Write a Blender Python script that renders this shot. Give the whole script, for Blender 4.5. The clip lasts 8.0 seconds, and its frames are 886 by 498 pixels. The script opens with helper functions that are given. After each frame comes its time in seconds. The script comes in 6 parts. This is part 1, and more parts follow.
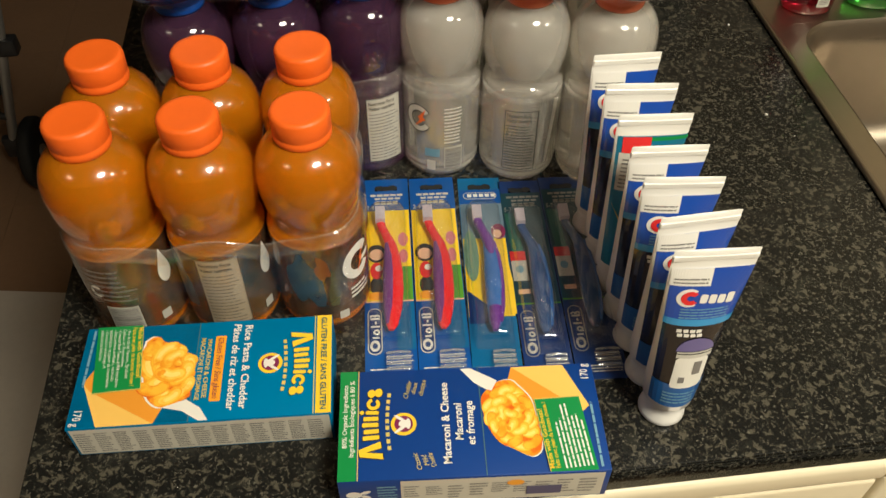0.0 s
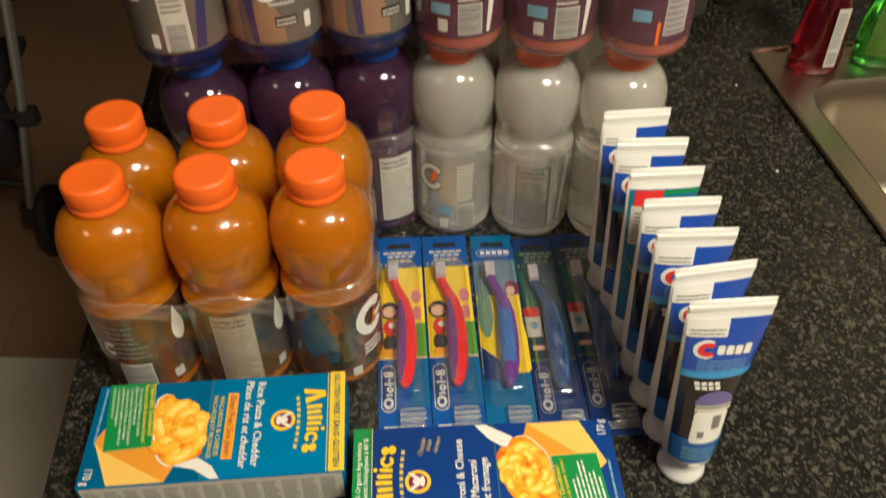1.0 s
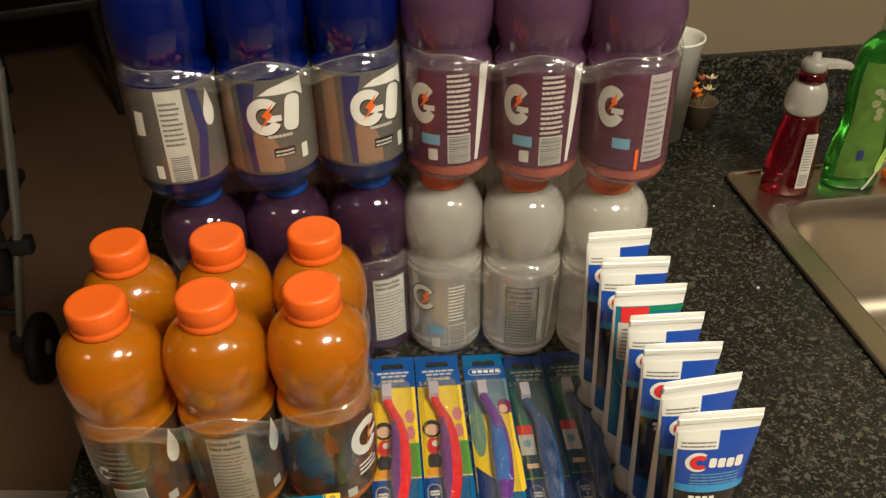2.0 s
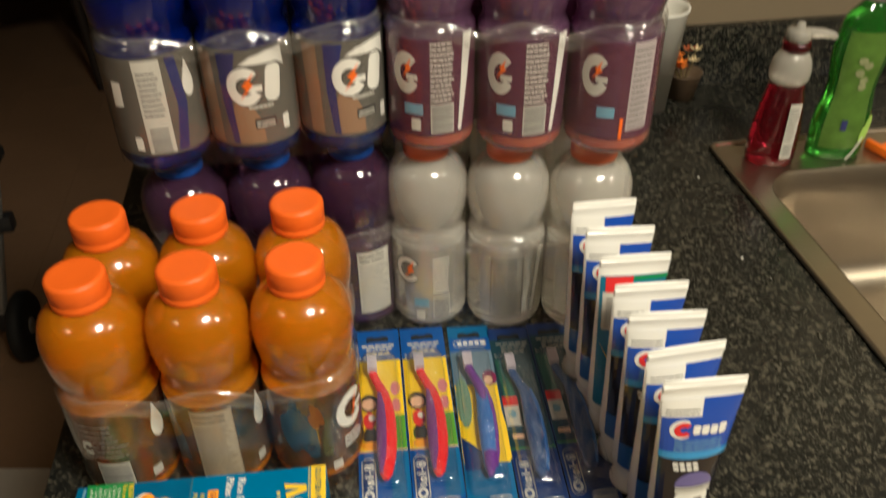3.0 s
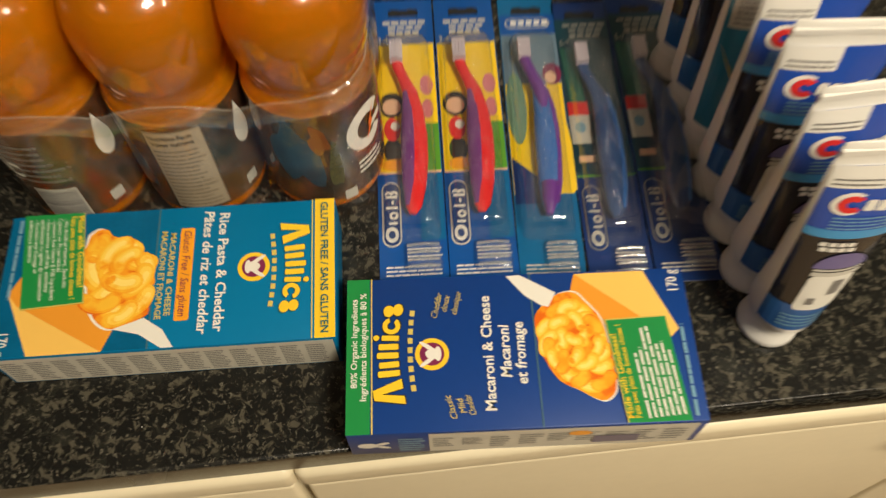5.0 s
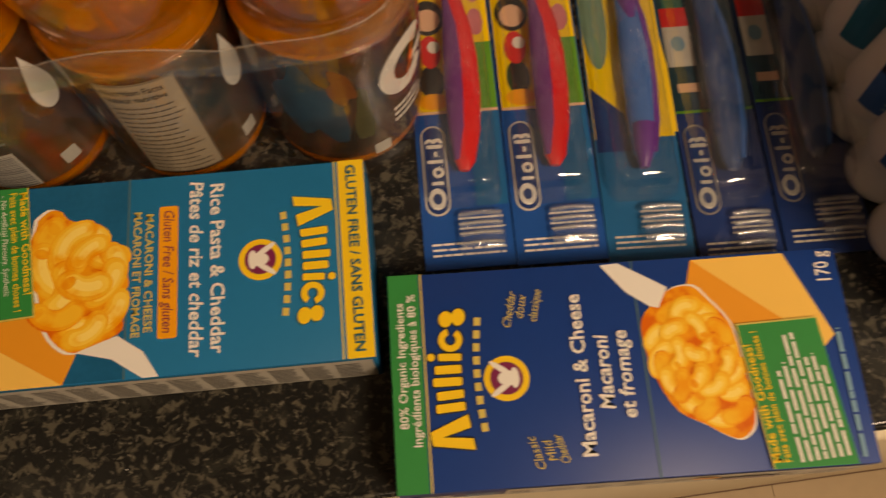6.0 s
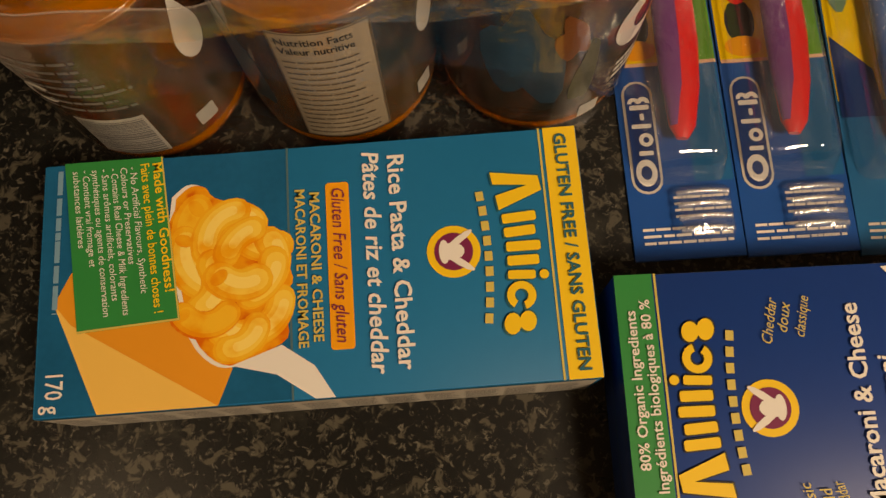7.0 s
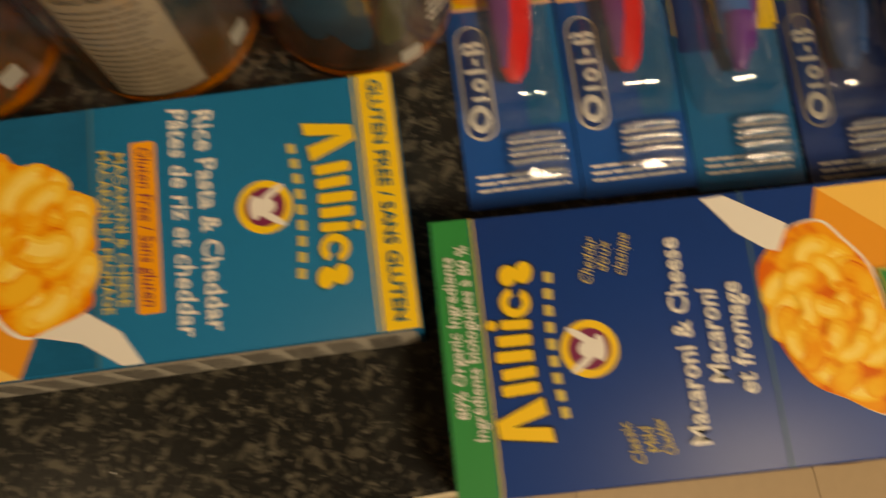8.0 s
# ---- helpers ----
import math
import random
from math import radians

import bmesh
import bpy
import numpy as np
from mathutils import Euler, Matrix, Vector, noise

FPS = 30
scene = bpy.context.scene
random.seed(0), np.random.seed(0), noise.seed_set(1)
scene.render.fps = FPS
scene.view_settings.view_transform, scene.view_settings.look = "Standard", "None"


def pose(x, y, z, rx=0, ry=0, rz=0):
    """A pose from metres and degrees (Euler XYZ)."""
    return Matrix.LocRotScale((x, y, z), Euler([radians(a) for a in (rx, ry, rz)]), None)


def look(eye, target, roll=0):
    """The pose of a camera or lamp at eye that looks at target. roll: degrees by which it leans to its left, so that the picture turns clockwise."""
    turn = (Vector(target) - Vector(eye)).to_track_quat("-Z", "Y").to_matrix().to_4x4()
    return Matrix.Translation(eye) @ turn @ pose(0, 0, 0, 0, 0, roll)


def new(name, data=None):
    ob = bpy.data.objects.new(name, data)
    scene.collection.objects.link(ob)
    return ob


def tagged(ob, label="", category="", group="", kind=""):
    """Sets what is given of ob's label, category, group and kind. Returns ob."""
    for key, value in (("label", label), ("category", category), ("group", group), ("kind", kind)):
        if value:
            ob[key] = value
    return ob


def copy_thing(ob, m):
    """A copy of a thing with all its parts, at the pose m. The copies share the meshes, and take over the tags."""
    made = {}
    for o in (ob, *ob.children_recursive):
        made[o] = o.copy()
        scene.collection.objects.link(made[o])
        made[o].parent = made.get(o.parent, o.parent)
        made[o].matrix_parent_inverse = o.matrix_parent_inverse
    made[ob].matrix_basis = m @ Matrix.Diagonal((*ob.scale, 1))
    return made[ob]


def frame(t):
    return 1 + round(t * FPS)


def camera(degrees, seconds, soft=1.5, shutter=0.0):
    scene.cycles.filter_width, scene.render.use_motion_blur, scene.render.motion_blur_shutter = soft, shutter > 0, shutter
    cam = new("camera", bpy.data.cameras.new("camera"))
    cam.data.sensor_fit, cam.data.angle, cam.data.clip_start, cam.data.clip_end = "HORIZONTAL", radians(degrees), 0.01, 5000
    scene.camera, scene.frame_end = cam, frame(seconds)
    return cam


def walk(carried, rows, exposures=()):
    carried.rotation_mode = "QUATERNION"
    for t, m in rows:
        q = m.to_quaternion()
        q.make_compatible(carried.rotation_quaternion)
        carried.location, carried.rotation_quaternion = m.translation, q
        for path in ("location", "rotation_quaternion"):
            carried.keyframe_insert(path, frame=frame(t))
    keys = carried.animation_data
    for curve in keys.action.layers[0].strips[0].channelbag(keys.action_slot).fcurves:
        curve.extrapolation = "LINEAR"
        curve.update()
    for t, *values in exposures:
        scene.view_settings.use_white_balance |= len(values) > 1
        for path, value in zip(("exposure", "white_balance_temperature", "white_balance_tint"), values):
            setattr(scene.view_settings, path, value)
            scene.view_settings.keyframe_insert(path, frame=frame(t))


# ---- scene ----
cam = camera(55.2, 8.0, soft=1.4, shutter=0.6)
PATH = [
    (0, (-0.027, 0.01, 1.477), (0.141, 1.342, -0.006), 0.4),
    (0.5, (-0.026, 0.004, 1.467), (0.137, 1.35, -0.004), 0.3),
    (1, (-0.029, 0.003, 1.47), (0.125, 1.452, 0.1), -0.8),
    (1.5, (-0.034, -0.008, 1.477), (0.136, 1.555, 0.24), -1.0),
    (1.7, (-0.034, -0.011, 1.481), (0.153, 1.607, 0.322), -1.0),
    (2.8, (-0.036, -0.016, 1.478), (0.199, 1.612, 0.341), -0.8),
    (3, (-0.033, -0.013, 1.475), (0.202, 1.576, 0.284), -0.6),
    (3.5, (-0.025, -0.007, 1.466), (0.222, 1.497, 0.171), -0.3),
    (4, (-0.016, -0.004, 1.459), (0.198, 1.426, 0.077), -0.5),
    (4.5, (-0.007, 0.021, 1.436), (0.129, 1.326, -0.073), -1.3),
    (4.7, (-0.014, 0.073, 1.413), (0.083, 1.237, -0.21), -1.2),
    (5.8, (-0.037, 0.257, 1.296), (0.05, 0.911, -0.592), -1.0),
    (6, (-0.045, 0.258, 1.288), (0.025, 0.917, -0.598), -1.7),
    (6.5, (-0.082, 0.282, 1.263), (-0.046, 0.907, -0.636), -4.3),
    (7, (-0.113, 0.308, 1.23), (-0.103, 0.823, -0.702), -5.6),
    (7.5, (-0.104, 0.304, 1.228), (-0.101, 0.837, -0.7), -7.0),
    (8, (-0.063, 0.294, 1.218), (0.003, 0.755, -0.727), -1.8),
]
EXPOSURES = [(0.0, 0.0, 6050, 3), (4.7, 0.0, 6050, 3), (5.8, -0.85, 8300, 22), (6.5, -0.72, 8300, 22), (8.0, -0.85, 8300, 13)]
walk(cam, [(t, look(eye, target, roll)) for t, eye, target, roll in PATH], EXPOSURES)

# ---- light ----
world = bpy.data.worlds.new("room_dark")
scene.world = world
world.use_nodes = True
world.node_tree.nodes["Background"].inputs[0].default_value = (1.0, 0.72, 0.45, 1)
world.node_tree.nodes["Background"].inputs[1].default_value = 0.03


def lamp(name, place, target, size, watts, colour):
    data = bpy.data.lights.new(name, "AREA")
    data.shape, data.size, data.energy, data.color = "DISK", size, watts, colour
    ob = new(name, data)
    ob.matrix_world = look(place, target)
    return ob


WARM = (1.0, 0.86, 0.67)
LAMPS = ((0.52, -0.40), (1.55, -0.45), (-1.25, -0.35))
lamp("ceiling_lamp_light", (*LAMPS[0], 2.36), (0.4, -0.2, 0.0), 0.46, 38.0, WARM)
lamp("ceiling_lamp_light", (*LAMPS[1], 2.36), (1.3, -0.3, 0.0), 0.30, 14.0, WARM)
# Left lamp: no source known there, added as fill for the floor and mat.
lamp("ceiling_lamp_light", (*LAMPS[2], 2.36), (-1.25, -0.1, 0.0), 0.55, 1.0, WARM)

from mathutils.geometry import tessellate_polygon

C = 0.92          # height of the worktop


# ---- materials ----
def mat(name, colour, rough=0.5, metal=0.0, trans=0.0, ior=1.45, coat=0.0, vary=0.0, scale=40.0, bump=0.0, bscale=200.0, spec=0.5, alpha=1.0, rand=0.0, fine=0.0):
    m = bpy.data.materials.new(name)
    m.use_nodes = True
    nt = m.node_tree
    b = nt.nodes["Principled BSDF"]
    b.inputs["Base Color"].default_value = (*colour, 1)
    b.inputs["Roughness"].default_value = rough
    b.inputs["Metallic"].default_value = metal
    b.inputs["Transmission Weight"].default_value = trans
    b.inputs["IOR"].default_value = ior
    b.inputs["Coat Weight"].default_value = coat
    b.inputs["Coat Roughness"].default_value = 0.05
    b.inputs["Specular IOR Level"].default_value = spec
    b.inputs["Alpha"].default_value = alpha
    tc = nt.nodes.new("ShaderNodeTexCoord")
    if vary or rand or fine:
        n = nt.nodes.new("ShaderNodeTexNoise")
        n.inputs["Scale"].default_value, n.inputs["Detail"].default_value = scale, 5
        nt.links.new(tc.outputs["Object"], n.inputs["Vector"])
        mr = nt.nodes.new("ShaderNodeMapRange")
        mr.inputs[3].default_value, mr.inputs[4].default_value = 1 - vary, 1 + vary
        nt.links.new(n.outputs["Fac"], mr.inputs[0])
        last = mr.outputs[0]
        if fine:
            n2 = nt.nodes.new("ShaderNodeTexNoise")
            n2.inputs["Scale"].default_value, n2.inputs["Detail"].default_value = scale * 12, 3
            nt.links.new(tc.outputs["Object"], n2.inputs["Vector"])
            mr2 = nt.nodes.new("ShaderNodeMapRange")
            mr2.inputs[3].default_value, mr2.inputs[4].default_value = 1 - fine, 1 + fine
            nt.links.new(n2.outputs["Fac"], mr2.inputs[0])
            mu = nt.nodes.new("ShaderNodeMath")
            mu.operation = "MULTIPLY"
            nt.links.new(last, mu.inputs[0])
            nt.links.new(mr2.outputs[0], mu.inputs[1])
            last = mu.outputs[0]
        if rand:
            oi = nt.nodes.new("ShaderNodeNewGeometry")
            mr3 = nt.nodes.new("ShaderNodeMapRange")
            mr3.inputs[3].default_value, mr3.inputs[4].default_value = 1 - rand, 1 + rand
            nt.links.new(oi.outputs["Random Per Island"], mr3.inputs[0])
            mu = nt.nodes.new("ShaderNodeMath")
            mu.operation = "MULTIPLY"
            nt.links.new(last, mu.inputs[0])
            nt.links.new(mr3.outputs[0], mu.inputs[1])
            last = mu.outputs[0]
        mx = nt.nodes.new("ShaderNodeVectorMath")
        mx.operation = "SCALE"
        mx.inputs[0].default_value = colour
        nt.links.new(last, mx.inputs["Scale"])
        nt.links.new(mx.outputs[0], b.inputs["Base Color"])
    if bump:
        n = nt.nodes.new("ShaderNodeTexNoise")
        n.inputs["Scale"].default_value, n.inputs["Detail"].default_value = bscale, 4
        nt.links.new(tc.outputs["Object"], n.inputs["Vector"])
        bp = nt.nodes.new("ShaderNodeBump")
        bp.inputs["Strength"].default_value, bp.inputs["Distance"].default_value = bump, 0.002
        nt.links.new(n.outputs["Fac"], bp.inputs["Height"])
        nt.links.new(bp.outputs[0], b.inputs["Normal"])
    return m


def sheer(name, tint=(1, 1, 1), milk=0.03, milk_colour=(0.8, 0.77, 0.7), rough=0.08, bump=0.0, bscale=40.0, stretch=(1, 1, 1), gloss=1.0, patchy=0.0, print_ramp=()):
    """Thin clear plastic: it lets light straight through, shines by Fresnel, and is milky by a small share."""
    m = bpy.data.materials.new(name)
    m.use_nodes = True
    nt = m.node_tree
    nt.nodes.remove(nt.nodes["Principled BSDF"])
    out = nt.nodes["Material Output"]
    clear, haze, shine = nt.nodes.new("ShaderNodeBsdfTransparent"), nt.nodes.new("ShaderNodeBsdfDiffuse"), nt.nodes.new("ShaderNodeBsdfGlossy")
    clear.inputs["Color"].default_value = (*tint, 1)
    haze.inputs["Color"].default_value = (*milk_colour, 1)
    shine.inputs["Roughness"].default_value = rough
    tc = nt.nodes.new("ShaderNodeTexCoord")
    mp = nt.nodes.new("ShaderNodeMapping")
    mp.inputs["Scale"].default_value = stretch
    nt.links.new(tc.outputs["Object"], mp.inputs["Vector"])
    n = nt.nodes.new("ShaderNodeTexNoise")
    n.inputs["Scale"].default_value, n.inputs["Detail"].default_value = bscale, 3
    nt.links.new(mp.outputs[0], n.inputs["Vector"])
    first = nt.nodes.new("ShaderNodeMixShader")
    first.inputs[0].default_value = milk
    if patchy:
        r = nt.nodes.new("ShaderNodeMapRange")
        r.inputs[1].default_value, r.inputs[2].default_value = 0.35, 0.7
        r.inputs[3].default_value, r.inputs[4].default_value = milk * (1 - patchy), milk * (1 + patchy)
        nt.links.new(n.outputs["Fac"], r.inputs[0])
        nt.links.new(r.outputs[0], first.inputs[0])
    if print_ramp:
        n2 = nt.nodes.new("ShaderNodeTexNoise")
        n2.inputs["Scale"].default_value, n2.inputs["Detail"].default_value, n2.inputs["Distortion"].default_value = 26, 4, 1.2
        m2 = nt.nodes.new("ShaderNodeMapping")
        m2.inputs["Scale"].default_value = (1, 1, 0.5)
        info = nt.nodes.new("ShaderNodeObjectInfo")
        nt.links.new(tc.outputs["Object"], m2.inputs["Vector"])
        nt.links.new(info.outputs["Random"], m2.inputs["Location"])
        nt.links.new(m2.outputs[0], n2.inputs["Vector"])
        ramp = nt.nodes.new("ShaderNodeValToRGB")
        while len(ramp.color_ramp.elements) < len(print_ramp):
            ramp.color_ramp.elements.new(0.5)
        for e, (pos, colour) in zip(ramp.color_ramp.elements, print_ramp):
            e.position, e.color = pos, (*colour, 1)
        nt.links.new(n2.outputs["Fac"], ramp.inputs[0])
        nt.links.new(ramp.outputs[0], clear.inputs["Color"])
        nt.links.new(ramp.outputs[0], haze.inputs["Color"])
    nt.links.new(clear.outputs[0], first.inputs[1])
    nt.links.new(haze.outputs[0], first.inputs[2])
    fr = nt.nodes.new("ShaderNodeLayerWeight")
    fr.inputs["Blend"].default_value = 0.5
    p = nt.nodes.new("ShaderNodeMath")
    p.operation = "POWER"
    p.inputs[1].default_value = 5.0
    nt.links.new(fr.outputs["Facing"], p.inputs[0])
    k = nt.nodes.new("ShaderNodeMath")
    k.operation, k.use_clamp = "MULTIPLY_ADD", True
    k.inputs[1].default_value, k.inputs[2].default_value = 0.7, 0.05 * gloss
    nt.links.new(p.outputs[0], k.inputs[0])
    last = nt.nodes.new("ShaderNodeMixShader")
    nt.links.new(k.outputs[0], last.inputs[0])
    nt.links.new(first.outputs[0], last.inputs[1])
    nt.links.new(shine.outputs[0], last.inputs[2])
    nt.links.new(last.outputs[0], out.inputs["Surface"])
    if bump:
        bp = nt.nodes.new("ShaderNodeBump")
        bp.inputs["Strength"].default_value, bp.inputs["Distance"].default_value = bump, 0.002
        nt.links.new(n.outputs["Fac"], bp.inputs["Height"])
        nt.links.new(bp.outputs[0], shine.inputs["Normal"])
    return m


def granite():
    m = mat("black_speckled_stone", (0.02, 0.02, 0.02), 0.22)
    nt = m.node_tree
    b = nt.nodes["Principled BSDF"]
    tc = nt.nodes.new("ShaderNodeTexCoord")
    cols = []
    for scale, lo, hi, col in ((165, 0.53, 0.64, (0.078, 0.071, 0.053)), (360, 0.56, 0.70, (0.125, 0.115, 0.09)), (55, 0.50, 0.72, (0.022, 0.022, 0.018))):
        n = nt.nodes.new("ShaderNodeTexNoise")
        n.inputs["Scale"].default_value, n.inputs["Detail"].default_value, n.inputs["Roughness"].default_value = scale, 3, 0.62
        n.inputs["Distortion"].default_value = 0.6
        nt.links.new(tc.outputs["Object"], n.inputs["Vector"])
        r = nt.nodes.new("ShaderNodeMapRange")
        r.interpolation_type = "SMOOTHSTEP"
        r.inputs[1].default_value, r.inputs[2].default_value = lo, hi
        nt.links.new(n.outputs["Fac"], r.inputs[0])
        cols.append((r.outputs[0], col))
    last = None
    for fac, col in cols[::-1]:
        mx = nt.nodes.new("ShaderNodeMix")
        mx.data_type = "RGBA"
        mx.inputs[6].default_value = (0.008, 0.0085, 0.008, 1)
        mx.inputs[7].default_value = (*col, 1)
        nt.links.new(fac, mx.inputs[0])
        if last:
            nt.links.new(last, mx.inputs[6])
        last = mx.outputs[2]
    nt.links.new(last, b.inputs["Base Color"])
    n = nt.nodes.new("ShaderNodeTexNoise")
    n.inputs["Scale"].default_value = 9
    nt.links.new(tc.outputs["Object"], n.inputs["Vector"])
    r = nt.nodes.new("ShaderNodeMapRange")
    r.inputs[3].default_value, r.inputs[4].default_value = 0.16, 0.36
    nt.links.new(n.outputs["Fac"], r.inputs[0])
    nt.links.new(r.outputs[0], b.inputs["Roughness"])
    return m


STONE = granite()
CREAM = mat("cream_cabinet_paint", (0.74, 0.66, 0.48), 0.38, vary=0.06, scale=8, fine=0.03, bump=0.05, bscale=90)
KNOB_WOOD = mat("dark_red_wood", (0.10, 0.035, 0.02), 0.35, vary=0.25, scale=60)
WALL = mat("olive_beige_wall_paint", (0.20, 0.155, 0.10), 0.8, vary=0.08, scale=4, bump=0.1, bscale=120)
WALL_LIGHT = mat("pale_beige_wall", (0.50, 0.43, 0.30), 0.8, vary=0.06, scale=5, bump=0.1, bscale=120)
PLASTER = mat("white_ceiling_plaster", (0.75, 0.72, 0.66), 0.9, vary=0.05, scale=6, bump=0.2, bscale=80)
FLOOR_TILE = mat("brown_beige_floor_tile", (0.26, 0.155, 0.09), 0.5, vary=0.15, scale=5, fine=0.08)
KITCHEN_TILE = mat("tan_kitchen_floor_tile", (0.50, 0.37, 0.22), 0.45, vary=0.12, scale=5, fine=0.06)
GROUT = mat("brown_floor_grout", (0.235, 0.16, 0.10), 0.6, vary=0.1)
STEEL = mat("brushed_stainless_steel", (0.44, 0.385, 0.31), 0.36, metal=1.0, vary=0.05, scale=30, bump=0.03, bscale=400)
CHROME = mat("polished_chrome", (0.75, 0.75, 0.75), 0.12, metal=1.0)
DARK_WOOD = mat("near_black_stained_wood", (0.022, 0.016, 0.013), 0.45, vary=0.3, scale=20)
BLACK_RUBBER = mat("black_rubber", (0.015, 0.015, 0.015), 0.7, vary=0.2)
BLACK_FRAME = mat("black_painted_metal", (0.02, 0.02, 0.022), 0.4, vary=0.1)
GREY_TUBE = mat("grey_painted_tube", (0.35, 0.34, 0.32), 0.35, metal=0.6, vary=0.1)
MAT_PALE = mat("pale_grey_vinyl_mat", (0.62, 0.57, 0.50), 0.7, vary=0.08, scale=7, fine=0.05)
INK_GREY = mat("faded_grey_ink", (0.22, 0.20, 0.18), 0.8)
LAMP_GLASS = bpy.data.materials.new("lit_frosted_glass")
LAMP_GLASS.use_nodes = True
LAMP_GLASS.node_tree.nodes["Principled BSDF"].inputs["Emission Color"].default_value = (1, 0.78, 0.5, 1)
LAMP_GLASS.node_tree.nodes["Principled BSDF"].inputs["Emission Strength"].default_value = 6.0

ORANGE_DRINK = mat("cloudy_orange_drink", (0.98, 0.330, 0.003), 0.24, trans=0.68, ior=1.34, coat=1.0, vary=0.05, scale=25)
ORANGE_CAP = mat("orange_cap_plastic", (0.88, 0.14, 0.012), 0.42, vary=0.06, scale=60, bump=0.04, bscale=300)
PURPLE_DRINK = mat("dark_purple_drink", (0.26, 0.11, 0.25), 0.06, trans=0.85, ior=1.34, coat=1.0, vary=0.1)
BLUE_DRINK = mat("deep_blue_drink", (0.003, 0.020, 0.27), 0.10, trans=0.72, ior=1.34, coat=1.0, vary=0.1)
PINK_DRINK = mat("murky_plum_drink", (0.27, 0.125, 0.25), 0.09, trans=0.70, ior=1.34, coat=1.0, vary=0.1)
CLEAR_DRINK = mat("cloudy_white_drink", (0.98, 0.94, 0.86), 0.07, trans=0.71, ior=1.34, coat=1.0, vary=0.06)
# Base refraction put into colour: blue rim reflections, and the coral cap below.
TEAL_FOOT = sheer("blue_base_refraction", (0.10, 0.36, 0.80), 0.10, (0.01, 0.10, 0.34), 0.05, bump=0.5, bscale=70, gloss=2.5, patchy=0.8)
CORAL_FOOT = mat("coral_cap_seen_through", (0.60, 0.17, 0.10), 0.08, coat=1.0, alpha=0.6, vary=0.25, scale=40)
BLUE_CAP = mat("blue_cap_plastic", (0.01, 0.07, 0.36), 0.4)
CORAL_CAP = mat("coral_cap_plastic", (0.80, 0.20, 0.09), 0.4, vary=0.05)
CLEAR_PET = sheer("clear_bottle_plastic", milk=0.04, rough=0.05)
FILM = sheer("clear_shrink_film", milk=0.006, rough=0.07, bump=0.7, bscale=36, stretch=(1, 1, 1.3), gloss=1.0, patchy=0.8)
FILM_RIM = sheer("milky_film_rim", milk=0.07, milk_colour=(0.85, 0.80, 0.72), rough=0.09, bump=0.9, bscale=45, stretch=(1, 1, 2.0), gloss=3.0, patchy=0.8)
FILM_EDGE = sheer("milky_film_edge", milk=0.16, milk_colour=(0.85, 0.80, 0.72), rough=0.15)
LABEL_SILVER = sheer("smoky_silver_label_film", milk=0.15, rough=0.10, bump=0.18, bscale=35, stretch=(1, 1, 0.5), gloss=1.4, patchy=0.6, print_ramp=((0.30, (0.17, 0.22, 0.21)), (0.42, (0.28, 0.28, 0.21)), (0.50, (0.44, 0.38, 0.29)), (0.58, (0.40, 0.31, 0.13)), (0.68, (0.60, 0.25, 0.07))))
LABEL_GREY = mat("grey_label_print", (0.125, 0.115, 0.10), 0.36, coat=0.3, vary=0.16, scale=40)
LABEL_NAVY = mat("navy_label_print", (0.03, 0.035, 0.14), 0.35, coat=0.4, vary=0.1)
LABEL_BRONZE = mat("bronze_label_print", (0.30, 0.18, 0.11), 0.35, coat=0.4, vary=0.1)
LABEL_PLUM = mat("plum_label_film", (0.135, 0.040, 0.072), 0.25, coat=0.5, vary=0.3, scale=25, alpha=0.7)
LABEL_CLEAR = sheer("clear_label_film", milk=0.10, milk_colour=(0.75, 0.72, 0.65), rough=0.07, bump=0.35, bscale=45, stretch=(1, 1, 0.6), gloss=1.6, patchy=0.7)
WHITE_INK = mat("white_print", (0.78, 0.76, 0.70), 0.4, vary=0.03)
PANEL_INK = mat("off_white_panel_print", (0.56, 0.54, 0.48), 0.45, vary=0.04)
PANEL_WARM = mat("warm_translucent_panel_print", (0.50, 0.41, 0.29), 0.4, vary=0.12, scale=60, alpha=0.85)
BROWN_INK = mat("brown_print", (0.16, 0.12, 0.08), 0.5)
BLACK_INK = mat("black_print", (0.02, 0.02, 0.02), 0.5)
GREY_INK = mat("grey_print", (0.20, 0.19, 0.18), 0.5)
RED_INK = mat("red_print", (0.70, 0.03, 0.03), 0.4, vary=0.05)
BOLT_INK = mat("orange_red_print", (0.85, 0.16, 0.02), 0.4)
CYAN_INK = mat("light_blue_print", (0.17, 0.34, 0.46), 0.4)

TEAL_CARD = mat("teal_blue_card", (0.003, 0.160, 0.350), 0.42, spec=0.16, vary=0.05, scale=18, fine=0.03)
NAVY_CARD = mat("royal_blue_card", (0.006, 0.045, 0.235), 0.40, spec=0.35, vary=0.05, scale=18, fine=0.03)
PALE_CARD = mat("grey_white_card", (0.58, 0.55, 0.47), 0.5, vary=0.05, scale=40)
GREEN_INK = mat("leaf_green_print", (0.015, 0.25, 0.06), 0.38, coat=0.05, vary=0.06)
YELLOW_INK = mat("warm_yellow_print", (0.88, 0.58, 0.03), 0.38, coat=0.05, vary=0.04)
GOLD_INK = mat("old_gold_print", (0.62, 0.50, 0.12), 0.4)
ORANGE_INK = mat("amber_print", (0.88, 0.36, 0.02), 0.38, coat=0.05, vary=0.05)
CHEESE_LIGHT = mat("pale_cheddar_print", (0.88, 0.54, 0.12), 0.38, coat=0.05, vary=0.06, scale=30)
